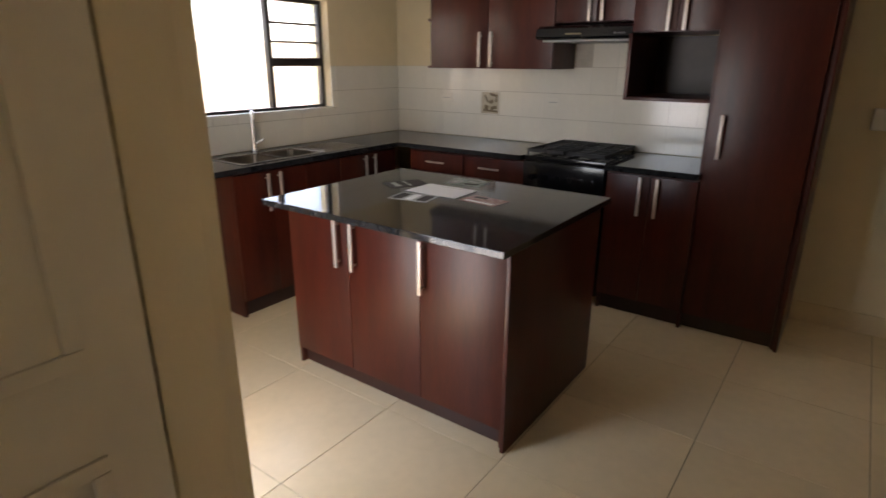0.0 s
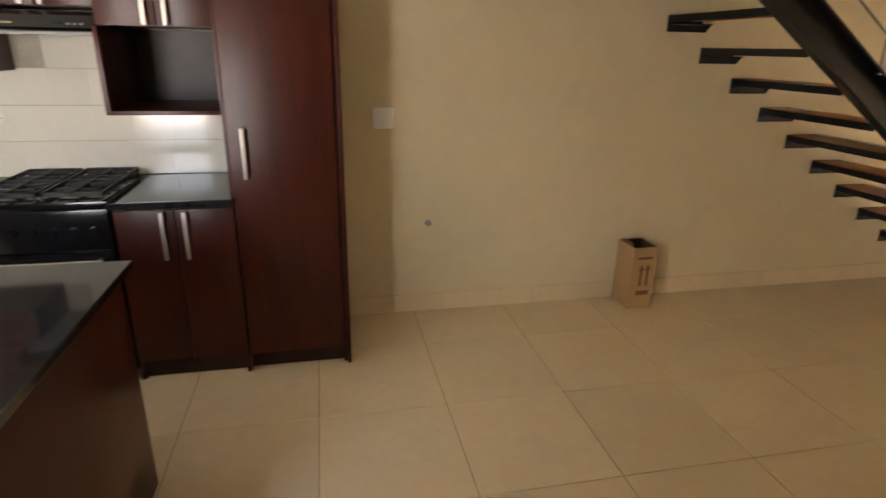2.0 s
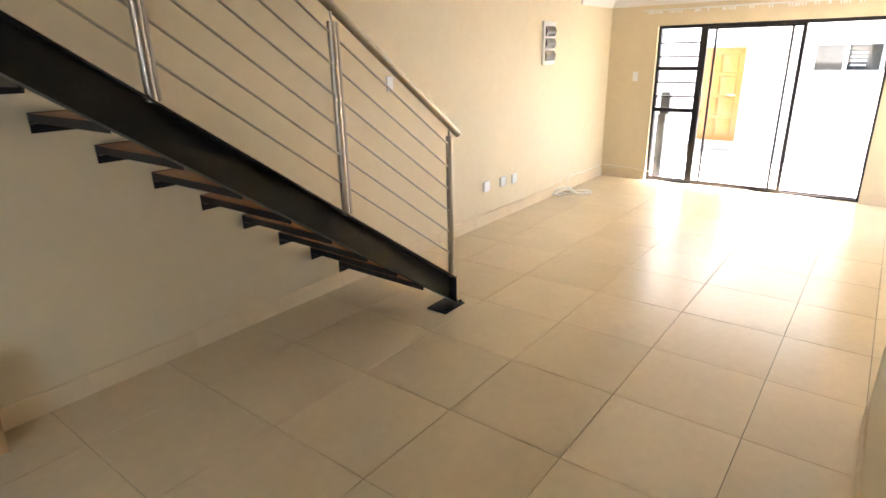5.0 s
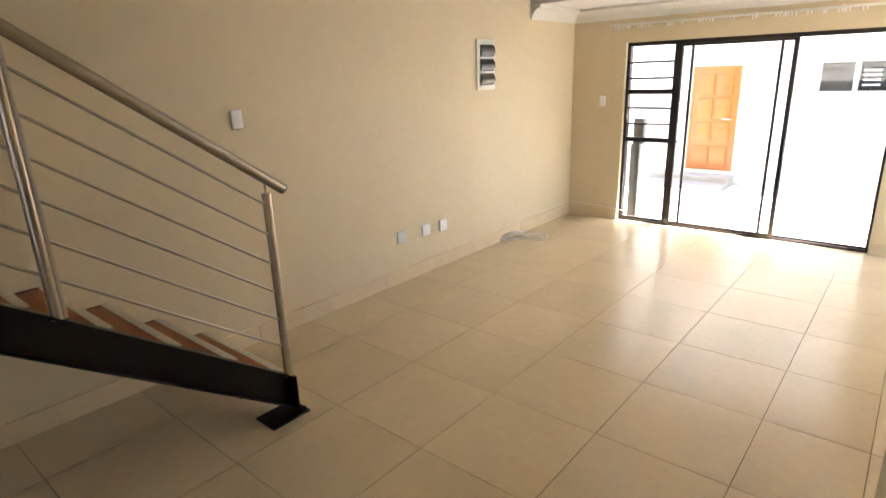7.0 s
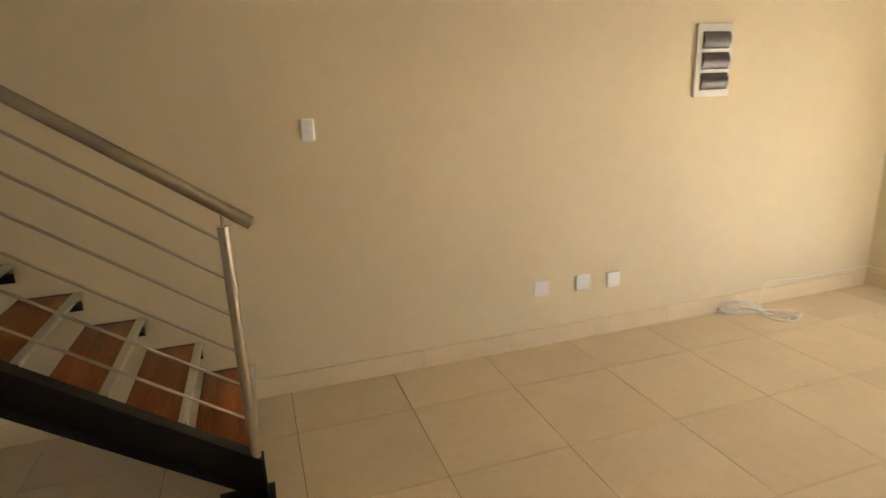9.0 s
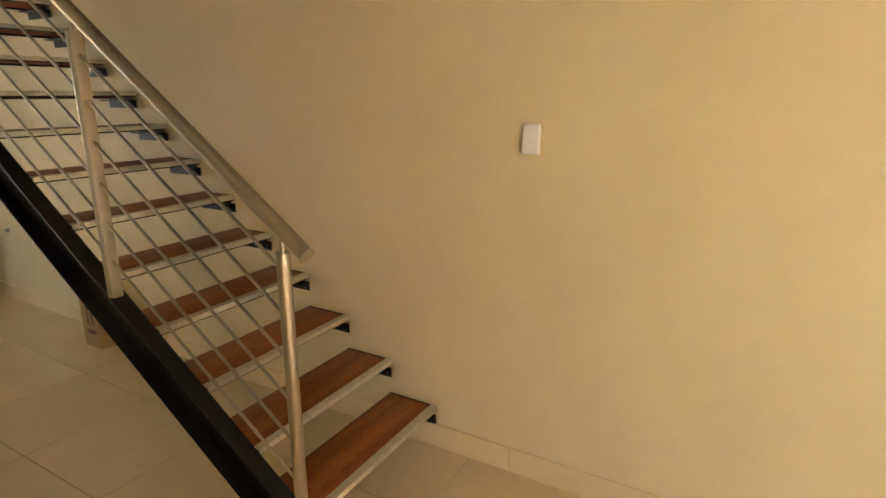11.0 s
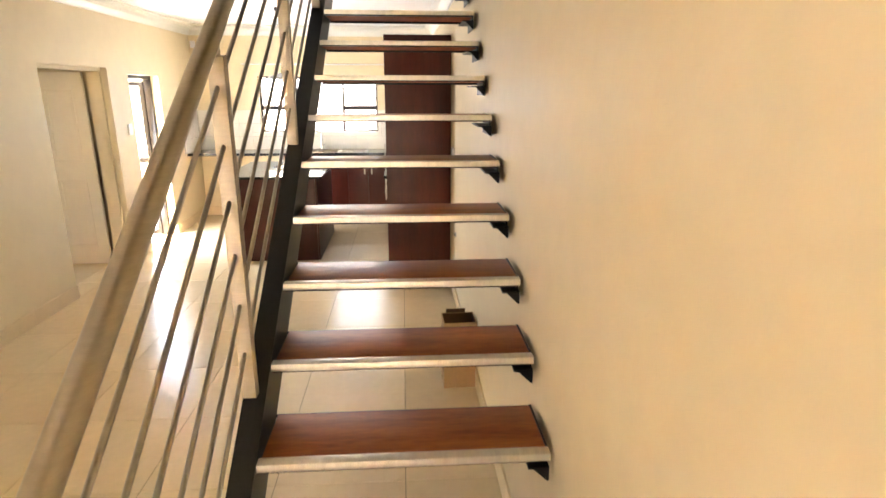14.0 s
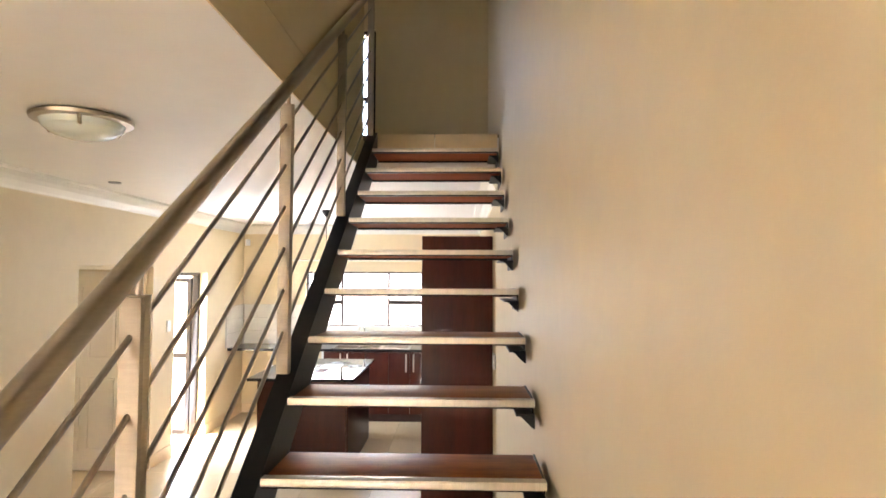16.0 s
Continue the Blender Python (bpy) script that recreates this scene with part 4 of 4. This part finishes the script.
for (pa, pb, pc, pd) in ((0.10, 0.375, 1.05, 1.75), (0.435, 0.71, 1.05, 1.75), (0.10, 0.375, 0.18, 0.88), (0.435, 0.71, 0.18, 0.88)):
    for s in (-1, 1):
        ya, yb = sorted((s * 0.02, s * 0.029))
        fr = bmesh.new()
        for d in ((pa, pb, pc, pc + 0.03), (pa, pb, pd - 0.03, pd), (pa, pa + 0.03, pc + 0.03, pd - 0.03), (pb - 0.03, pb, pc + 0.03, pd - 0.03)):
            box(fr, d[0], d[1], ya, yb, d[2], d[3])
        part("moulding", soft(fr, 0.004), M_DOOR, leaf)
part("lever_handle", rods(((0.75, 0.02, 0.98), (0.75, 0.06, 0.98), 0.008), ((0.75, 0.06, 0.98), (0.64, 0.06, 0.98), 0.008), ((0.75, -0.02, 0.98), (0.75, -0.06, 0.98), 0.008), ((0.75, -0.06, 0.98), (0.64, -0.06, 0.98), 0.008)), M_STEEL, leaf)

# kitchen back door: frame, and the glazed leaf folded open outside
bd = thing("back_door", pose(0, 0, 0), "bronze framed glass back door standing open", "door", kind="structure")
part("frame", boxes((BACK[0], BACK[0] + 0.04, SY - 0.16, SY - 0.09, 0, BACK[3]), bevel=0.003), M_FRAME, bd)
part("frame", boxes((BACK[1] - 0.03, BACK[1], SY - 0.16, SY - 0.09, 0, BACK[3]), bevel=0.003), M_FRAME, bd)
part("frame", boxes((BACK[0] + 0.04, BACK[1] - 0.03, SY - 0.16, SY - 0.09, BACK[3] - 0.04, BACK[3]), bevel=0.003), M_FRAME, bd)
for d in ((0.0, 0.05, 0.01, 1.84), (0.53, 0.58, 0.01, 1.84), (0.05, 0.53, 0.01, 0.07), (0.05, 0.53, 1.79, 1.84), (0.05, 0.53, 0.90, 0.96)):
    part("leaf_member", boxes((BACK[0] + 0.01, BACK[0] + 0.045, SY - 0.17 - d[1], SY - 0.17 - d[0], d[2], d[3]), bevel=0.003), M_FRAME, bd)
pane(bd, BACK[0] + 0.025, BACK[0] + 0.029, SY - 0.70, SY - 0.22, 0.07, 0.90)
pane(bd, BACK[0] + 0.025, BACK[0] + 0.029, SY - 0.70, SY - 0.22, 0.96, 1.79)

# upper window
uw = thing("window_2", pose(UPX - 0.08, 0, 0), "bronze framed window at the head of the stairs", "window", kind="structure")
for d in ((1.95, 1.98, 2.95, 4.30), (2.37, 2.40, 2.95, 4.30), (1.98, 2.37, 2.95, 2.98), (1.98, 2.37, 4.27, 4.30), (1.98, 2.37, 3.60, 3.64)):
    part("frame", boxes((-0.02, 0.03, *d), bevel=0.003), M_FRAME, uw)
pane(uw, -0.002, 0.002, 1.98, 2.37, 2.98, 3.60)
pane(uw, -0.002, 0.002, 1.98, 2.37, 3.64, 4.27)

# ---- across the patio ----
od = thing("wooden_door", pose(PX, 2.74, 0.17, 0, 0, -90), "orange varnished pine panel door across the patio", "door", kind="structure")
W_, H_ = 0.60, 1.48
part("leaf", boxes((-W_ / 2, W_ / 2, -0.02, 0.0, 0, H_), bevel=0.003), M_ORANGE, od)
part("frame", boxes((-W_ / 2 - 0.03, -W_ / 2, -0.03, 0, 0, H_ + 0.03), (W_ / 2, W_ / 2 + 0.03, -0.03, 0, 0, H_ + 0.03), (-W_ / 2, W_ / 2, -0.03, 0, H_, H_ + 0.03)), M_ORANGE, od)
for r in range(4):
    for c in range(2):
        xa_, za_ = -W_ / 2 + 0.06 + c * 0.255, 0.08 + r * 0.345
        part("panel", boxes((xa_, xa_ + 0.225, -0.036, -0.02, za_, za_ + 0.285), bevel=0.012), M_ORANGE, od)
part("door_handle", rods(((0.25, -0.02, 0.76), (0.25, -0.06, 0.76), 0.01), ((0.25, -0.06, 0.76), (0.15, -0.06, 0.76), 0.01)), M_CHROME, od)
solid("door_step", boxes((PX - 0.34, PX - 0.002, 2.36, 3.5, -0.03, 0.12), (PX - 0.66, PX - 0.34, 2.36, 3.5, -0.03, 0.045), bevel=0.008), M_STEP, "grey concrete steps below the wooden door", "step")
ow = thing("patio_window", pose(PX, 0.66, 1.29, 0, 0, -90), "pale aluminium sliding window standing partly open across the patio", "window", kind="structure")
for d in ((-0.82, 0.82, 0, 0.03), (-0.82, 0.82, 0.39, 0.42), (-0.82, -0.785, 0.03, 0.39), (0.785, 0.82, 0.03, 0.39), (-0.43, -0.375, 0.03, 0.39), (0.02, 0.07, 0.03, 0.39)):
    part("frame", boxes((d[0], d[1], -0.05, -0.005, d[2], d[3]), bevel=0.003), M_GREY, ow)
part("pane", boxes((-0.785, -0.43, -0.03, -0.026, 0.03, 0.39)), M_SMOKE, ow, "pane with a drawn pale blind", smooth=False)
# a black sheet stands for the unlit room behind the open half
part("opening", boxes((-0.375, 0.02, -0.03, -0.026, 0.03, 0.39)), M_ENAMEL, ow, "black sheet painted for the shade behind the open half", smooth=False)
part("pane", boxes((0.07, 0.785, -0.03, -0.026, 0.03, 0.39)), M_SMOKE, ow, smooth=False)
for i in range(4):
    part("louvre", boxes((-0.33, -0.15, -0.045, -0.032, 0.09 + i * 0.06, 0.115 + i * 0.06)), M_GREY, ow, smooth=False)
# dark lock by the sliding door's frame; the box and post shape is made up
door_lock = thing("security_lock", pose(9.70, 2.80, -0.03), "dark grey security lock outside the sliding door, built as a box on a post", "meter box")
part("post", boxes((-0.03, 0.03, -0.03, 0.075, 0, 0.88), bevel=0.006), M_DKGREY, door_lock)
part("box", boxes((-0.045, 0.05, -0.07, 0.05, 0.88, 1.17), bevel=0.01), M_DKGREY, door_lock)

# ---- lamps, rails, small things ----
lamp = thing("ceiling_lamp", pose(2.375, 1.54, CZ), "round opal glass ceiling lamp with a steel rim", "lamp")
part("rim", lathe([(0.0, -0.002), (0.19, -0.002), (0.205, -0.012), (0.20, -0.026), (0.165, -0.030), (0, -0.030)], 40), M_STEEL, lamp)
part("bowl", lathe([(0.168, -0.030), (0.155, -0.055), (0.12, -0.080), (0.07, -0.096), (0.0, -0.102)], 40), M_OPAL, lamp, "opal glass bowl")
for a in (30, 150, 270):
    part("clip", rods(((0.185 * math.cos(radians(a)), 0.185 * math.sin(radians(a)), -0.018), (0.15 * math.cos(radians(a)), 0.15 * math.sin(radians(a)), -0.062), 0.009)), M_CHROME, lamp)
pend = thing("pendant_lamp", pose(-1.2, 1.79, CZ), "dark metal pendant lamp over the island", "lamp")
part("ceiling_cup", lathe([(0, 0), (0.05, 0), (0.045, -0.03), (0.015, -0.07), (0, -0.075)], 24), M_BLACK, pend)
part("cord", rods(((0, 0, -0.07), (0, 0, -0.61), 0.004), seg=8), M_DKGREY, pend)
part("holder", lathe([(0, -0.590), (0.018, -0.595), (0.026, -0.610), (0.028, -0.655), (0.05, -0.665), (0, -0.666)], 20), M_BRASS, pend)
part("shade", lathe([(0.03, -0.655), (0.07, -0.662), (0.13, -0.685), (0.182, -0.715), (0.184, -0.720), (0.128, -0.692), (0.07, -0.668), (0.03, -0.661)], 40), M_GREY, pend, "shallow grey enamel shade")
part("bulb", lathe([(0, -0.666), (0.016, -0.670), (0.03, -0.710), (0.022, -0.740), (0, -0.752)], 20), M_OPAL, pend)
spot = solid("ceiling_plate", lathe([(0, 0), (0.045, 0), (0.043, -0.008), (0.0, -0.010)], 24), M_GREY, "small round plate on the ceiling", "ceiling plate", smooth=True)
spot.location = (0.63, 0.60, CZ)
cam_dev = thing("alarm_sensor", pose(WX + 0.06, SY + 0.07, 2.33, 0, 0, -45), "small white alarm sensor in the corner", "sensor")
part("body", boxes((-0.03, 0.03, -0.02, 0.02, -0.045, 0.045), bevel=0.008), M_PLASTIC, cam_dev)
part("arm", rods(((0, 0, 0.0), (0, -0.05, 0.02), 0.008)), M_PLASTIC, cam_dev)

ct = thing("curtain_track", pose(EX - 0.03, 0, 2.10), "white curtain track with hanging gliders over the sliding door", "curtain track")
part("track", boxes((-0.012, 0.012, 0.2, 3.07, 0.02, 0.038), bevel=0.003), M_WHITE, ct)
for i in range(5):
    part("track_bracket", boxes((-0.012, 0.03, 0.3 + i * 0.67, 0.325 + i * 0.67, 0.01, 0.045), bevel=0.002), M_WHITE, ct)
rnd = random.Random(4)
y = 0.25
glide = mesh_of("glider", boxes((-0.004, 0.004, -0.006, 0.006, -0.012, 0.02), bevel=0.002), M_PLASTIC)
while y < 3.03:
    piece("glider", glide, ct, (0, y, rnd.uniform(-0.003, 0.003)))
    y += rnd.choice((0.016, 0.02, 0.03, 0.03, 0.09, 0.16))
kr = thing("curtain_rail", pose(WX + 0.05, 0, 2.085), "thin white curtain rail over the kitchen window", "curtain rail")
part("rail", rods(((0, 0.9, 0), (0, 3.0, 0), 0.011)), M_WHITE, kr)
for y in (1.0, 2.9):
    part("rail_bracket", boxes((-0.05, 0.012, y, y + 0.02, -0.01, 0.01), bevel=0.002), M_WHITE, kr)

frame3 = thing("picture_frame", nw(7.662, 1.76), "white three part picture frame with grey photos", "picture")
part("frame_body", boxes((-0.14, 0.14, -0.022, 0, -0.222, 0.222), bevel=0.005), M_WHITE, frame3)
for i in range(3):
    zc = 0.125 - i * 0.125
    bm = bmesh.new()
    n = 8
    ring = []
    for s in (-0.098, 0.112):
        ring.append([bm.verts.new((s, -0.022 - 0.022 * math.sin(math.pi * j / n), zc - 0.055 + 0.105 * j / n)) for j in range(n + 1)])
    for j in range(n):
        bm.faces.new((ring[0][j], ring[1][j], ring[1][j + 1], ring[0][j + 1]))
    bm.faces.new(ring[0])
    bm.faces.new(ring[1])
    bmesh.ops.recalc_face_normals(bm, faces=bm.faces)
    part("photo", bm, M_PHOTO, frame3, "curved dark grey photo")
    part("lower_lip", boxes((-0.10, 0.114, -0.034, -0.020, zc - 0.064, zc - 0.054), bevel=0.002), M_PLASTIC, frame3)

carton = thing("cardboard_box", pose(2.13, 3.392, 0, 0, 0, 2), "tall open brown cardboard box against the wall", "box")
cw, cd, ch = 0.085, 0.098, 0.425
for d in ((-cw, cw, -cd, -cd + 0.004, 0, ch), (-cw, cw, cd - 0.004, cd, 0, ch), (-cw, -cw + 0.004, -cd + 0.004, cd - 0.004, 0, ch), (cw - 0.004, cw, -cd + 0.004, cd - 0.004, 0, ch)):
    part("side", boxes(d), M_CARD, carton, smooth=False)
part("bottom", boxes((-cw + 0.004, cw - 0.004, -cd + 0.004, cd - 0.004, 0.0, 0.004)), M_CARDSHADE, carton, smooth=False)
# thin dark sheets inside the walls paint the shade in the box
for d in ((-cw + 0.0045, cw - 0.0045, -cd + 0.0045, -cd + 0.006, 0.01, ch - 0.004), (-cw + 0.0045, cw - 0.0045, cd - 0.006, cd - 0.0045, 0.01, ch - 0.004), (-cw + 0.0045, -cw + 0.006, -cd + 0.0065, cd - 0.0065, 0.01, ch - 0.004), (cw - 0.006, cw - 0.0045, -cd + 0.0065, cd - 0.0065, 0.01, ch - 0.004)):
    part("shade_lining", boxes(d), M_CARDSHADE, carton, "inner face coloured dark for the shade inside the box", smooth=False)
part("torn_flap", boxes((-cw, -cw + 0.004, -cd * 0.7, cd * 0.5, ch, ch + 0.025)), M_CARDSHADE, carton, smooth=False)
for d in ((-0.055, 0.060, 0.345, 0.360), (-0.035, 0.055, 0.095, 0.125), (-0.025, -0.008, 0.16, 0.27), (0.022, 0.039, 0.16, 0.27)):
    part("print", boxes((d[0], d[1], -cd - 0.0015, -cd, d[2], d[3])), M_INK, carton, "dark printed mark", smooth=False)

for ax_ in (-0.0165, 0.0305):
    bm = bmesh.new()
    tri = [bm.verts.new((ax_ + dx, yy, zz)) for yy in (-cd - 0.0015, -cd) for dx, zz in ((-0.021, 0.268), (0.021, 0.268), (0.0, 0.308))]
    for f in ((0, 1, 2), (5, 4, 3), (0, 3, 4, 1), (1, 4, 5, 2), (2, 5, 3, 0)):
        bm.faces.new([tri[i] for i in f])
    bmesh.ops.recalc_face_normals(bm, faces=bm.faces)
    part("print", bm, M_INK, carton, "dark printed arrow head", smooth=False)

# cable: a bundled coil on the floor and a lead along the skirting
def tube(name, pts, r, parent, material=M_CABLE):
    cu = bpy.data.curves.new(name, "CURVE")
    cu.dimensions, cu.bevel_depth, cu.bevel_resolution = "3D", r, 3
    s = cu.splines.new("POLY")
    s.points.add(len(pts) - 1)
    for p, c in zip(s.points, pts):
        p.co = (*c, 1)
    tmp = bpy.data.objects.new(name, cu)
    dg = bpy.context.evaluated_depsgraph_get()
    scene.collection.objects.link(tmp)
    dg.update()
    me = bpy.data.meshes.new_from_object(tmp.evaluated_get(dg))
    bpy.data.objects.remove(tmp)
    me.materials.clear()
    me.materials.append(material)
    me.shade_smooth()
    ob = new(name, me)
    ob.parent = parent
    return ob


cable = thing("cable_coil", pose(8.14, 3.33, 0), "bundled white electric cable on the floor by the skirting", "cable")
rc = random.Random(7)
for i in range(7):      # four loops one way from the tie and three the other
    far = i < 4
    ln = rc.uniform(0.24, 0.32) if far else rc.uniform(0.17, 0.25)
    wide = rc.uniform(0.07, 0.11) if far else rc.uniform(0.05, 0.09)
    ang = radians(rc.uniform(152, 172) if far else rc.uniform(-95, -25))
    tip = radians(rc.uniform(45, 80)) if far else radians(rc.uniform(5, 30))
    pts = []
    for j in range(33):
        a = 2 * math.pi * j / 32
        u, v = ln * 0.5 * (1 - math.cos(a)), wide * math.sin(a) * (0.5 + 0.5 * (1 - math.cos(a)) / 2)
        vf, vz = v * math.cos(tip), v * math.sin(tip)
        pts.append((u * math.cos(ang) - vf * math.sin(ang), u * math.sin(ang) + vf * math.cos(ang), max(0.006, 0.022 + 0.004 * (i % 4) + vz + (0.03 * u / ln if far else -0.01 * u / ln))))
    tube("loop", pts, 0.0060, cable)
part("tie", rods(((-0.012, -0.02, 0.02), (0.02, 0.03, 0.025), 0.016)), M_CABLE, cable)
tube("lead", [(0.0, 0.0, 0.02), (0.08, 0.10, 0.03), (0.15, 0.155, 0.06), (0.17, 0.162, 0.165), (0.20, 0.162, 0.178), (0.60, 0.163, 0.150), (1.0, 0.163, 0.158), (1.235, 0.16, 0.16), (1.243, -0.2, 0.15), (1.243, -0.55, 0.125)], 0.0042, cable)
tube("loose_end", [(-0.10, 0.02, 0.03), (-0.15, 0.10, 0.035), (-0.20, 0.13, 0.03), (-0.235, 0.14, 0.03)], 0.0042, cable)
part("plug", boxes((-0.262, -0.235, 0.125, 0.150, 0.018, 0.04), bevel=0.004), M_CABLE, cable)

# ---- skirting ----
def skirting(name, p, q, axis, label="cream tile skirting along the wall"):
    """Tiles 0.6 long, 0.12 high, along x or y from p to q; the fourth number is the side that faces the room."""
    sk = thing(name, pose(0, 0, 0), label, "skirting", kind="structure")
    a, b, face, sgn = p, q, axis[1], axis[2]
    s = a
    while s < b - 0.01:
        e = min(s + 0.6, b)
        lo, hi = sorted((face, face + sgn * 0.011))
        d = (s + 0.001, e - 0.001, lo, hi, 0.0, 0.118) if axis[0] == "x" else (lo, hi, s + 0.001, e - 0.001, 0.0, 0.118)
        part("skirting_tile", boxes(d, bevel=0.0015), M_SKIRT, sk, smooth=False)
        s = e
    return sk


skirting("skirting_north", 0.245, EX - 0.012, ("x", NY, -1))
skirting("skirting_south_a", DOOR[1], 4.72, ("x", SY, 1))
skirting("skirting_south_b", BACK[1], DOOR[0], ("x", SY, 1))
skirting("skirting_south_c", WX + 0.012, BACK[0], ("x", SY, 1))
skirting("skirting_east", 2.885, NY, ("y", EX, -1))
skirting("skirting_east_b", -1.2, 0.5, ("y", EX, -1))
skirting("skirting_west", SY, 1.59, ("y", WX, 1))
skirting("skirting_return", -1.2, SY + 0.011, ("y", 4.72, 1))

# ---- floor tiles ----
GX, GY, TP, J = 0.05, 0.06, 0.60, 0.0017
full = mesh_of("floor_tile", boxes((J, TP - J, J, TP - J, -0.012, 0.0), bevel=0.0012), M_FLOOR)


def lay(x0, x1, y0, y1):
    i0, i1 = math.floor((x0 - GX) / TP), math.ceil((x1 - GX) / TP)
    j0, j1 = math.floor((y0 - GY) / TP), math.ceil((y1 - GY) / TP)
    for i in range(i0, i1):
        for j in range(j0, j1):
            a, b, c, d = GX + i * TP, GX + (i + 1) * TP, GY + j * TP, GY + (j + 1) * TP
            a2, b2, c2, d2 = max(a, x0), min(b, x1), max(c, y0), min(d, y1)
            if b2 - a2 < 0.02 or d2 - c2 < 0.02:
                continue
            if (a2, b2, c2, d2) == (a, b, c, d):
                piece("floor_tile", full, floor, (a, c, 0))
            else:
                me = mesh_of("floor_tile", boxes((J, b2 - a2 - J, J, d2 - c2 - J, -0.012, 0.0), bevel=0.0012), M_FLOOR)
                piece("floor_tile", me, floor, (a2, c2, 0))


lay(WX, EX, SY, NY)
lay(4.72, EX, -1.2, SY)
lay(-0.8, 4.52, -1.4, SY - 0.2)
lay(DOOR[0], DOOR[1], SY - 0.2, SY)
